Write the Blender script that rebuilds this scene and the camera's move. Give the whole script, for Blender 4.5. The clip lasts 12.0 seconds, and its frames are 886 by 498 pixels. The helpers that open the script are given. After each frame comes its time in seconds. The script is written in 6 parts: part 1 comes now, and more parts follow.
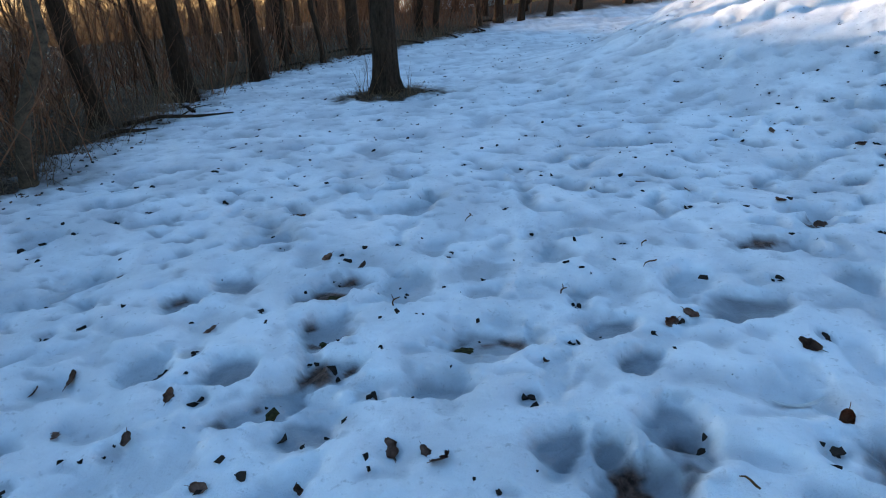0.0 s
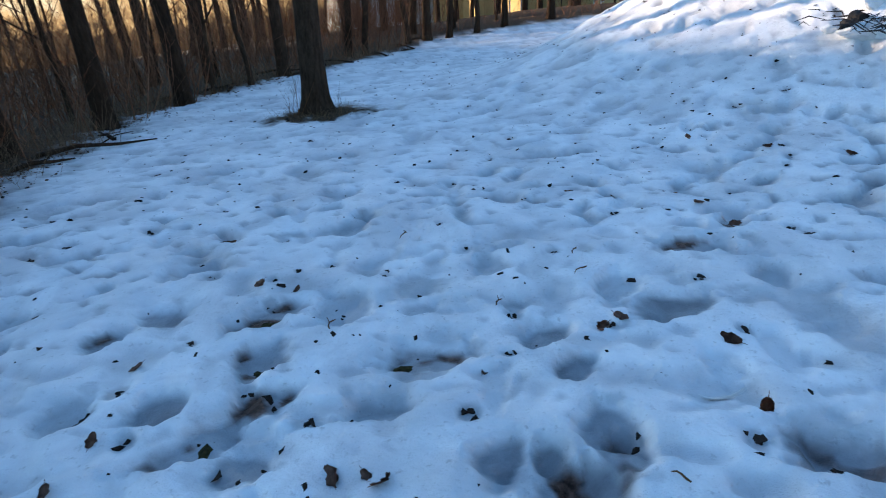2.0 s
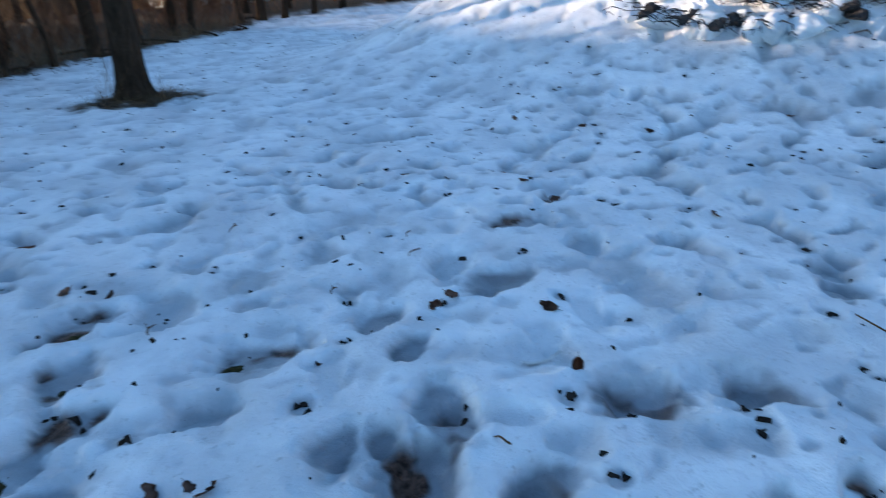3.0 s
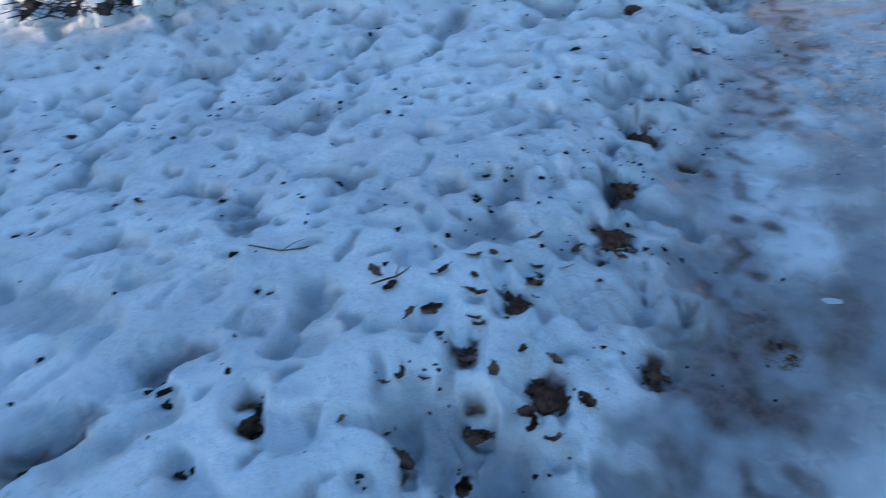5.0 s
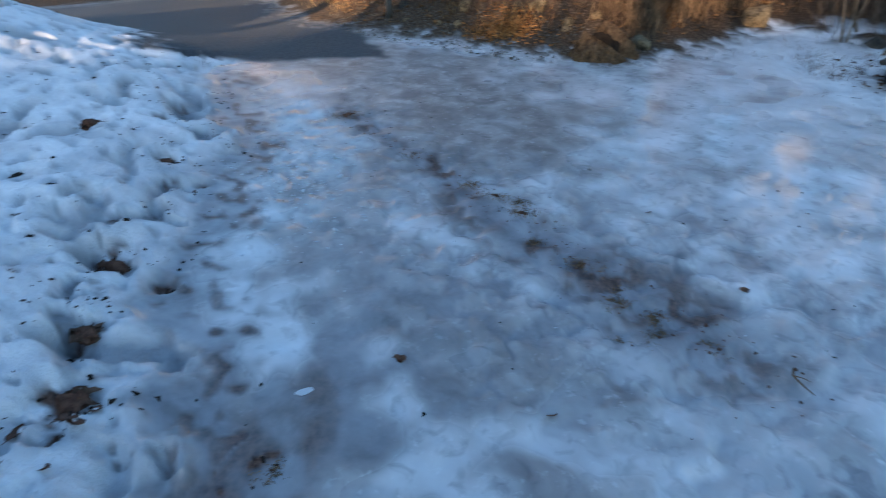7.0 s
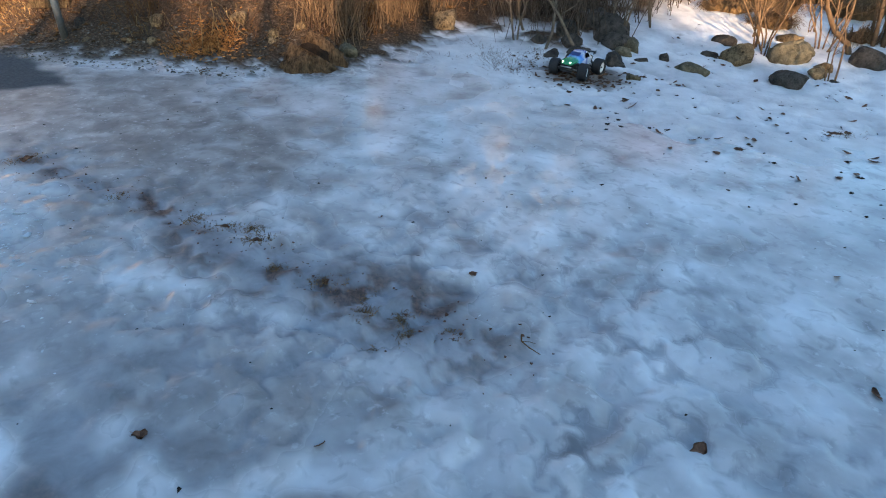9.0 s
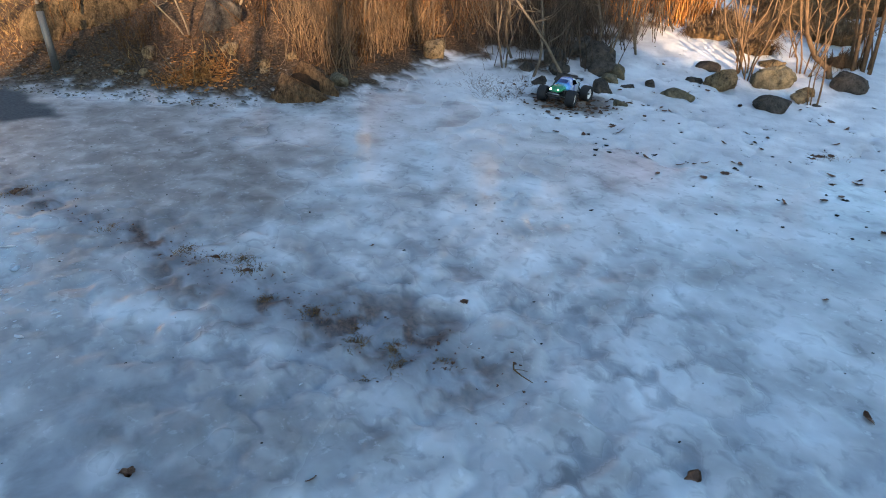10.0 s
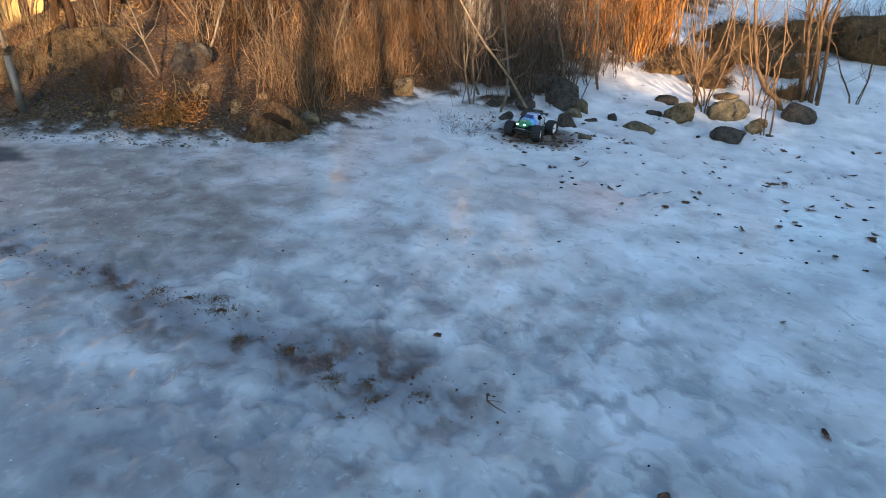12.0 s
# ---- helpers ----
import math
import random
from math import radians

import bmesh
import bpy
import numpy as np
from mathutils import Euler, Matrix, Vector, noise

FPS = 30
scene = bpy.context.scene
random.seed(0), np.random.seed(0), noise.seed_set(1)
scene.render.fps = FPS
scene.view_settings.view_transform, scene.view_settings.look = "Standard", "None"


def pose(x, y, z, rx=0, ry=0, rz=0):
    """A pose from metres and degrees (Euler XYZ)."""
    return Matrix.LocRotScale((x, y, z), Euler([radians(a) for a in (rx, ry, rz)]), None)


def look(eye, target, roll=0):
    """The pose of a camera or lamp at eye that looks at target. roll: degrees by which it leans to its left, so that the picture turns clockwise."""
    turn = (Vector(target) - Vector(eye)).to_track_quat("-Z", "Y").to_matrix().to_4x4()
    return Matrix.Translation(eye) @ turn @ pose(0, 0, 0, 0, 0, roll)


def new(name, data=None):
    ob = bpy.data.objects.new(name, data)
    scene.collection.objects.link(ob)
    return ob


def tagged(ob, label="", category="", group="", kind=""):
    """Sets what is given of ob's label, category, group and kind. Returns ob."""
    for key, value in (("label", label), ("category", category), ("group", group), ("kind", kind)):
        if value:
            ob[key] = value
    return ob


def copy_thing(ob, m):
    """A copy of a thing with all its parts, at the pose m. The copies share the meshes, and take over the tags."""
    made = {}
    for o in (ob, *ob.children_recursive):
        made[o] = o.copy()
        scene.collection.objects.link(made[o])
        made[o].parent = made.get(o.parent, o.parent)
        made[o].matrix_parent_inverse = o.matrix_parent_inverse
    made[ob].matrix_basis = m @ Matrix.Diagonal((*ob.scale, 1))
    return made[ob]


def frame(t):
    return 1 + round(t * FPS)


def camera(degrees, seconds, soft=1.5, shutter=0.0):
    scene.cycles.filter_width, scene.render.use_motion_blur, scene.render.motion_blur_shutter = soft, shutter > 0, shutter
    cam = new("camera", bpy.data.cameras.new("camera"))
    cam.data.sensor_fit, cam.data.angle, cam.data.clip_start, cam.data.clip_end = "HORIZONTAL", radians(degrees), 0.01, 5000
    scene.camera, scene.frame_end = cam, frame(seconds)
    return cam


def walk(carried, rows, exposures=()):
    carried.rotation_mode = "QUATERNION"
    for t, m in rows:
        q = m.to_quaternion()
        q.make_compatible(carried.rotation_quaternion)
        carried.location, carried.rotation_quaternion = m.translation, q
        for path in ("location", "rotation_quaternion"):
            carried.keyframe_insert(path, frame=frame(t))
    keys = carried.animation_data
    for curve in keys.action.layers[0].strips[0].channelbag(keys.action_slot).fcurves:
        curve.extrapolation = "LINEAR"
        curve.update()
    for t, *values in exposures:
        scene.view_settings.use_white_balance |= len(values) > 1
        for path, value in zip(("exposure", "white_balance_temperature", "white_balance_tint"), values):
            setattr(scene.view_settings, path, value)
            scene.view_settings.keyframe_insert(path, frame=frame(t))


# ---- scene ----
EXPOSURE, SKY, SHADE_RIDGE = 2.15, 0.13, 17.1
cam = camera(74.0, 12.0, soft=1.0, shutter=0.35)
PATH = [
    (0.0, pose(-0.138, 0.226, 1.417, 60.75, 1.46, -0.37)),
    (0.5, pose(-0.132, 0.219, 1.422, 61.76, 2.23, -1.54)),
    (1.0, pose(-0.124, 0.220, 1.421, 61.79, 2.52, -2.77)),
    (1.5, pose(-0.114, 0.223, 1.420, 62.09, 2.49, -4.75)),
    (2.0, pose(-0.099, 0.225, 1.422, 62.10, 1.73, -6.81)),
    (2.5, pose(-0.055, 0.218, 1.431, 62.09, 0.18, -11.53)),
    (3.0, pose(0.006, 0.207, 1.430, 60.49, -1.56, -20.70)),
    (3.2, pose(0.035, 0.202, 1.429, 59.66, -2.34, -25.45)),
    (4.8, pose(0.555, -0.220, 1.358, 57.83, 4.74, -60.93)),
    (5.0, pose(0.592, -0.264, 1.368, 57.94, 4.09, -65.61)),
    (5.5, pose(0.685, -0.383, 1.393, 59.73, 1.95, -75.54)),
    (6.0, pose(0.756, -0.498, 1.417, 62.60, 1.07, -85.35)),
    (6.5, pose(0.793, -0.597, 1.426, 64.35, 0.75, -95.20)),
    (7.0, pose(0.800, -0.678, 1.424, 64.77, -0.60, -106.95)),
    (7.5, pose(0.800, -0.739, 1.419, 65.56, -0.99, -117.28)),
    (7.7, pose(0.791, -0.749, 1.420, 65.72, -1.20, -120.97)),
    (9.3, pose(0.796, -0.779, 1.487, 65.87, 0.16, -133.50)),
    (9.5, pose(0.796, -0.777, 1.490, 66.70, 0.21, -133.65)),
    (10.0, pose(0.790, -0.785, 1.499, 67.65, 0.42, -133.64)),
    (10.5, pose(0.784, -0.785, 1.514, 68.05, -0.03, -133.32)),
    (11.0, pose(0.778, -0.766, 1.533, 69.85, 0.17, -133.73)),
    (11.5, pose(0.755, -0.757, 1.538, 70.71, -0.16, -135.11)),
    (12.0, pose(0.738, -0.754, 1.538, 70.70, 0.97, -136.50)),
]
walk(cam, PATH, exposures=[(0.0, EXPOSURE + 0.04, 6020, 8), (2.5, EXPOSURE + 0.0, 5750, 8), (5.0, EXPOSURE - 0.19, 5560, 8), (6.5, EXPOSURE - 0.10, 5800, 8), (7.5, EXPOSURE + 0.20, 6200, 8), (9.3, EXPOSURE + 0.23, 6650, 9), (12.0, EXPOSURE + 0.18, 6780, 9)])

# ---- light ----
SUN_YAW, SUN_UP = 52.0, 6.5   # the sun stands low behind the wood
world = bpy.data.worlds.new("sky")
scene.world = world
world.use_nodes = True
wn = world.node_tree.nodes
wl = world.node_tree.links
sky = wn.new("ShaderNodeTexSky")
sky.sky_type = "NISHITA"
sky.sun_disc = False
sky.sun_elevation = radians(SUN_UP)
sky.sun_rotation = radians(-SUN_YAW)
sky.altitude = 100
sky.air_density = 1.0
sky.dust_density = 0.7
sky.ozone_density = 2.5
wl.new(sky.outputs[0], wn["Background"].inputs[0])
wn["Background"].inputs[1].default_value = SKY
sun_data = bpy.data.lights.new("sun", "SUN")
sun_data.energy = 4.0
sun_data.angle = radians(0.6)
sun_data.color = (1.0, 0.70, 0.45)
sun = new("sun", sun_data)
sd = Vector((-math.sin(radians(SUN_YAW)) * math.cos(radians(SUN_UP)), math.cos(radians(SUN_YAW)) * math.cos(radians(SUN_UP)), math.sin(radians(SUN_UP))))
sun.matrix_world = look(sd * 60, (0, 0, 0))


# ---- materials ----
def material(name):
    m = bpy.data.materials.new(name)
    m.use_nodes = True
    return m, m.node_tree.nodes, m.node_tree.links, m.node_tree.nodes["Principled BSDF"]


def tex_noise(n, l, scale, detail=4.0, rough=0.55, coord=None, distort=0.0):
    t = n.new("ShaderNodeTexNoise")
    t.inputs["Scale"].default_value = scale
    t.inputs["Detail"].default_value = detail
    t.inputs["Roughness"].default_value = rough
    t.inputs["Distortion"].default_value = distort
    if coord is not None:
        l.new(coord, t.inputs["Vector"])
    return t.outputs["Fac"]


def ramp(n, l, fac, *stops):
    r = n.new("ShaderNodeValToRGB")
    e = r.color_ramp.elements
    while len(e) < len(stops):
        e.new(0.5)
    for el, (p, c) in zip(e, stops):
        el.position = p
        el.color = (*c, 1) if len(c) == 3 else c
    l.new(fac, r.inputs[0])
    return r.outputs[0]


def grey(v):
    return (v, v, v)


def blend(n, l, fac, a, b, kind="MIX"):
    m = n.new("ShaderNodeMix")
    m.data_type = "RGBA"
    m.blend_type = kind
    for sock, v in ((m.inputs[0], fac), (m.inputs[6], a), (m.inputs[7], b)):
        if isinstance(v, (int, float)):
            sock.default_value = v
        elif isinstance(v, tuple):
            sock.default_value = (*v, 1)
        else:
            l.new(v, sock)
    return m.outputs[2]


def maths(n, l, op, a, b=0.0, clamp=False):
    m = n.new("ShaderNodeMath")
    m.operation = op
    m.use_clamp = clamp
    for sock, v in ((m.inputs[0], a), (m.inputs[1], b)):
        if isinstance(v, (int, float)):
            sock.default_value = v
        else:
            l.new(v, sock)
    return m.outputs[0]


def bump(n, l, height, strength, distance, bsdf, normal=None):
    b = n.new("ShaderNodeBump")
    b.inputs["Strength"].default_value = strength
    b.inputs["Distance"].default_value = distance
    l.new(height, b.inputs["Height"])
    if normal is not None:
        l.new(normal, b.inputs["Normal"])
    if bsdf is not None:
        l.new(b.outputs[0], bsdf.inputs["Normal"])
    return b.outputs[0]


def place(n, generated=False):
    return n.new("ShaderNodeTexCoord").outputs["Generated" if generated else "Object"]


def speckled(name, dark, light, scale=20.0, rough=0.8, relief=0.3, distance=0.01, vary=0.25, metal=0.0, fine=6.0, island=False, squeeze=1.0):
    """Two scales of mottling between two colours, with relief, and a shift from object to object."""
    m, n, l, b = material(name)
    co = place(n)
    if squeeze != 1.0:
        mp = n.new("ShaderNodeMapping")
        mp.inputs["Scale"].default_value = (1, 1, squeeze)
        l.new(co, mp.inputs["Vector"])
        co = mp.outputs[0]
    f1 = tex_noise(n, l, scale, 5, 0.6, co)
    f2 = tex_noise(n, l, scale * fine, 3, 0.6, co)
    mixed = maths(n, l, "ADD", maths(n, l, "MULTIPLY", f1, 0.65), maths(n, l, "MULTIPLY", f2, 0.35))
    col = ramp(n, l, mixed, (0.32, dark), (0.68, light))
    info = n.new("ShaderNodeNewGeometry").outputs["Random Per Island"] if island else n.new("ShaderNodeObjectInfo").outputs["Random"]
    shade = maths(n, l, "ADD", maths(n, l, "MULTIPLY", info, vary), 1 - vary / 2)
    hsv = n.new("ShaderNodeHueSaturation")
    l.new(col, hsv.inputs["Color"])
    l.new(shade, hsv.inputs["Value"])
    l.new(hsv.outputs[0], b.inputs["Base Color"])
    b.inputs["Roughness"].default_value = rough
    b.inputs["Metallic"].default_value = metal
    b.inputs["Specular IOR Level"].default_value = 0.08 if rough >= 0.8 else 0.5
    bump(n, l, mixed, relief, distance, b)
    return m


def plain(name, col, rough=0.5, metal=0.0, vary=0.08):
    return speckled(name, tuple(c * (1 - vary) for c in col), tuple(min(1, c * (1 + vary)) for c in col), 60, rough, 0.08, 0.002, 0.05, metal)


def ground_material():
    m, n, l, b = material("winter_ground")
    co = place(n)
    zone = n.new("ShaderNodeAttribute")
    zone.attribute_name = "zone"
    sep = n.new("ShaderNodeSeparateColor")
    l.new(zone.outputs["Color"], sep.inputs[0])
    wet_a = n.new("ShaderNodeAttribute")
    wet_a.attribute_name = "pits"
    sep2 = n.new("ShaderNodeSeparateColor")
    l.new(wet_a.outputs["Color"], sep2.inputs[0])
    big = tex_noise(n, l, 0.9, 5, 0.6, co)
    mid = tex_noise(n, l, 4.5, 5, 0.6, co, 0.4)
    fine = tex_noise(n, l, 38, 4, 0.65, co)
    grain = tex_noise(n, l, 260, 2, 0.6, co)
    # snow: granular and refrozen, a little dirty
    snow = ramp(n, l, mid, (0.25, (0.78, 0.80, 0.82)), (0.6, (0.91, 0.92, 0.93)))
    dirt = ramp(n, l, fine, (0.28, (0.45, 0.43, 0.41)), (0.40, (1, 1, 1)))
    snow = blend(n, l, 0.50, snow, dirt, "MULTIPLY")
    grime = ramp(n, l, tex_noise(n, l, 1.7, 5, 0.6, co, 0.5), (0.38, (0.66, 0.65, 0.66)), (0.58, (1, 1, 1)))
    snow = blend(n, l, 0.6, snow, grime, "MULTIPLY")
    # ice: grey and milky with brown meltwater showing through
    soft = tex_noise(n, l, 3.0, 4, 0.5, co, 0.25)
    milk = ramp(n, l, soft, (0.26, (0.31, 0.31, 0.31)), (0.48, (0.58, 0.59, 0.60)), (0.72, (0.78, 0.80, 0.82)))
    stain = ramp(n, l, big, (0.36, (0.50, 0.44, 0.40)), (0.56, (1, 1, 1)))
    ice = blend(n, l, 0.42, milk, stain, "MULTIPLY")
    silt = ramp(n, l, tex_noise(n, l, 5.5, 4, 0.55, co, 0.5), (0.34, (0.15, 0.125, 0.11)), (0.52, (0.25, 0.22, 0.20)), (0.70, (0.42, 0.40, 0.39)))
    ice = blend(n, l, sep2.outputs[2], ice, silt)
    veins = ramp(n, l, tex_noise(n, l, 13, 3, 0.5, co, 0.8), (0.30, (0.55, 0.55, 0.56)), (0.46, (1, 1, 1)))
    ice = blend(n, l, 0.6, ice, veins, "MULTIPLY")
    frost = ramp(n, l, tex_noise(n, l, 24, 4, 0.6, co, 0.2), (0.60, (0, 0, 0)), (0.70, (1, 1, 1)))
    ice = blend(n, l, maths(n, l, "MULTIPLY", frost, 0.35), ice, (0.80, 0.82, 0.84))
    # soil with litter
    soil = ramp(n, l, fine, (0.3, (0.025, 0.017, 0.010)), (0.55, (0.085, 0.056, 0.036)), (0.75, (0.22, 0.150, 0.095)))
    road = ramp(n, l, fine, (0.3, (0.050, 0.051, 0.054)), (0.7, (0.105, 0.107, 0.110)))
    # grey of slush and meltwater, also used to paint shade in hollows
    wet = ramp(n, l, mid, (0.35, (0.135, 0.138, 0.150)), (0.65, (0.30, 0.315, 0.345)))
    bare = ramp(n, l, fine, (0.35, (0.030, 0.017, 0.012)), (0.65, (0.16, 0.092, 0.066)))
    col = blend(n, l, sep.outputs[0], snow, ice)
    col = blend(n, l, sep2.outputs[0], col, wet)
    col = blend(n, l, sep2.outputs[1], col, bare)
    col = blend(n, l, sep.outputs[1], col, soil)
    col = blend(n, l, sep.outputs[2], col, road)
    l.new(col, b.inputs["Base Color"])
    r_ice = ramp(n, l, soft, (0.3, grey(0.07)), (0.65, grey(0.17)))
    r = blend(n, l, sep.outputs[0], grey(0.62), r_ice)
    r = blend(n, l, sep2.outputs[2], r, grey(0.5))
    r = blend(n, l, sep2.outputs[0], r, grey(0.36))
    r = blend(n, l, sep.outputs[1], r, grey(0.9))
    r = blend(n, l, sep.outputs[2], r, grey(0.8))
    l.new(r, b.inputs["Roughness"])
    shine = blend(n, l, sep.outputs[0], grey(0.5), grey(0.5))
    shine = blend(n, l, sep.outputs[1], shine, grey(0.06))
    shine = blend(n, l, sep2.outputs[1], shine, grey(0.1))
    shine = blend(n, l, sep.outputs[2], shine, grey(0.15))
    l.new(shine, b.inputs["Specular IOR Level"])
    relief = maths(n, l, "ADD", maths(n, l, "MULTIPLY", fine, 1.0), maths(n, l, "MULTIPLY", grain, 0.25))
    power = maths(n, l, "SUBTRACT", 0.65, maths(n, l, "MULTIPLY", sep.outputs[0], 0.635))
    bp = n.new("ShaderNodeBump")
    bp.inputs["Distance"].default_value = 0.02
    l.new(relief, bp.inputs["Height"])
    l.new(power, bp.inputs["Strength"])
    l.new(bp.outputs[0], b.inputs["Normal"])
    return m


GROUND = ground_material()


# ---- the lie of the land ----
def hash2(ix, iy, seed):
    h = (ix * 374761393 + iy * 668265263 + seed * 974634777) & 0xFFFFFFFF
    h = ((h ^ (h >> 13)) * 1274126177) & 0xFFFFFFFF
    return (h ^ (h >> 16)) & 0xFFFFFFFF


def wave(x, y, seed=0):
    """Smooth noise between -1 and 1 on arrays."""
    x, y = np.asarray(x, float), np.asarray(y, float)
    ix, iy = np.floor(x).astype(np.int64), np.floor(y).astype(np.int64)
    fx, fy = x - ix, y - iy
    u, v = fx ** 3 * (fx * (fx * 6 - 15) + 10), fy ** 3 * (fy * (fy * 6 - 15) + 10)

    def g(a, b):
        ang = hash2(ix + a, iy + b, seed) / 4294967296.0 * 2 * np.pi
        return np.cos(ang) * (fx - a) + np.sin(ang) * (fy - b)
    return 1.5 * ((g(0, 0) * (1 - u) + g(1, 0) * u) * (1 - v) + (g(0, 1) * (1 - u) + g(1, 1) * u) * v)


def sstep(a, b, x):
    t = np.clip((x - a) / (b - a), 0, 1)
    return t * t * (3 - 2 * t)


def softplus(x, k):
    return np.logaddexp(0, x / k) * k


def edge_line(x):
    """Where the snow of the yard ends and the ice begins."""
    return -0.20 - 0.05 * (x - 2.2) + 0.10 * np.sin(x * 2.3) * sstep(1.0, 2.5, x) + 0.05 * np.sin(x * 6.1)


def bank_depth(x, y):
    """How far inside the brushy bank a point lies."""
    s1 = (x - 6.2) * 0.62 - (y + 4.0) * 0.78
    s2 = (x - 6.2) * 0.95 + (y + 4.0) * 0.31
    s0 = -(y + 1.85) + 0.06 * (x - 8)
    lo = np.minimum(s1, s2) - 0.25 * np.log1p(np.exp(-np.abs(s1 - s2) / 0.25))
    return np.minimum(lo, s0) - 0.25 * np.log1p(np.exp(-np.abs(lo - s0) / 0.25))


def south_depth(x, y):
    """How far up the southern slope a point lies."""
    return (x - 0.7) * 0.40 - (y + 0.8) * 0.917 - 6.9


def wood_edge(y):
    """The line along which the wood begins."""
    return -3.1 + 0.60 * softplus(np.clip(y, -20, 17) - 8.9, 0.5)


def thicket_depth(x, y):
    """The brush at the head of the trail."""
    return np.minimum(x - 4.75 + 0.12 * (y + 7.2), south_depth(x, y) + 0.1 - 0.25 * (x - 4.75))


def mound(x, y):
    dx, dy = x - 6.0, y - 5.6
    u, v = dx * -0.60 + dy * 0.80, dx * 0.80 + dy * 0.60
    return 1.45 * np.exp(-(np.abs(u / 4.55) ** 4.0) - (np.abs(v / 2.3) ** 2.2))


def land(x, y):
    """Height without the small relief."""
    x, y = np.asarray(x, float), np.asarray(y, float)
    ice = -0.189 + 0.111 * np.minimum(x, 8) + 0.012 * np.clip(x - 8, 0, 30) - 0.045 * np.maximum(y, -9)
    ice = np.maximum(ice, -0.5)
    yard = 0.27 + 0.03 * np.clip(x, -12, 12) + 0.05 * softplus(np.clip(x, -5, 6) - 2, 0.4) - 0.081 * np.clip(y, -5, 15)
    ev = y - edge_line(x)
    s = sstep(-0.14, 0.95, ev) * sstep(9.0, 7.0, x - 0.6 * (y - 0.5))
    s = np.maximum(s, sstep(1.2, 3.0, y))
    z = ice * (1 - s) + yard * s
    z = z + 0.020 * np.exp(-((ev - 0.40) / 0.30) ** 2) * sstep(0.2, 1.5, x) * sstep(8.5, 6.5, x)
    z = z + mound(x, y)
    bd = bank_depth(x, y)
    z = z + 3.4 * (1 - np.exp(-softplus(bd, 0.25) * 0.17)) * (1 - 0.75 * sstep(13, 23, x) * sstep(-10, -6, y))
    sdp = softplus(south_depth(x, y), 0.5)
    z = z + 0.15 * np.minimum(sdp, 30) * sstep(0.8, -1.5, bd)
    # unseen wooded rise added far beyond the road to darken what the ice mirrors
    z = z + 7.0 * sstep(27, 60, x) * sstep(70, 25, y)
    # the wood falls away into a valley; an unseen ridge, added beyond, blocks the sun
    z = z - 0.05 * np.minimum(softplus(-(x + 5.5), 1.0), 20)
    z = z - 0.17 * np.minimum(softplus(y - 21, 2.0), 700) * sstep(90, 20, x - 0.3 * y)
    inner = wood_edge(y) - x - 4.0
    z = z - 0.24 * np.clip(softplus(inner, 1.0), 0, 26) * sstep(-2, 4, y) * sstep(30, 12, y)
    rx_, ry_ = x + 0.788 * 75, y - 0.616 * 75
    along = rx_ * 0.616 + ry_ * 0.788
    across = rx_ * -0.788 + ry_ * 0.616
    # crest raised and lowered along its length to place sun patches and shadows
    z = z + SHADE_RIDGE * (1 - 0.050 * sstep(4.7, 6.8, along) + 0.068 * np.exp(-((along - 3.0) / 0.8) ** 2) + 0.04 * np.exp(-((along + 2.75) / 0.65) ** 2) - 0.064 * sstep(-3.2, -4.5, along) + 0.12 * sstep(-5.1, -6.8, along)) * np.exp(-(across / 14) ** 2) * sstep(50, 36, np.abs(along + 26))
    return z


# hollows trodden and melted into the snow: x, y, half length, half width, turn in degrees, depth
PITS_BARE = [
    (2.20, -0.48, 0.22, 0.07, -70, 0.004),
    (1.98, -0.28, 0.10, 0.06, 10, 0.006),
    (-1.27, 2.33, 0.11, 0.08, 20, 0.050),
    (-0.62, 2.38, 0.20, 0.11, 33, 0.060),
    (-0.60, 2.03, 0.14, 0.11, 60, 0.055),
    (0.00, 1.93, 0.19, 0.09, -8, 0.045),
    (-0.74, 1.61, 0.19, 0.085, 40, 0.055),
    (-0.55, 1.77, 0.13, 0.08, 20, 0.045),
    (1.33, 2.55, 0.16, 0.09, -10, 0.040),
    (0.33, 1.24, 0.14, 0.10, -25, 0.050),
    (1.66, 2.76, 0.12, 0.08, 40, 0.035),
]
PITS_GREY = [
    (-0.90, 1.79, 0.12, 0.10, 20, 0.050),
    (-0.58, 1.49, 0.13, 0.08, 30, 0.040),
    (0.46, 1.97, 0.13, 0.09, 20, 0.045),
    (0.98, 2.07, 0.20, 0.12, 0, 0.040),
    (0.50, 1.44, 0.12, 0.09, 10, 0.050),
    (0.49, 1.74, 0.10, 0.07, 40, 0.045),
    (0.16, 1.38, 0.10, 0.07, 30, 0.050),
    (0.30, 1.36, 0.07, 0.06, 74, 0.040),
    (1.08, 1.23, 0.10, 0.10, -27, 0.060),
    (0.60, 0.99, 0.08, 0.06, -25, 0.060),
    (-1.10, 2.47, 0.11, 0.10, 108, 0.040),
    (0.41, 1.20, 0.10, 0.05, 69, 0.040),
    (2.16, 1.41, 0.12, 0.10, -27, 0.040),
]
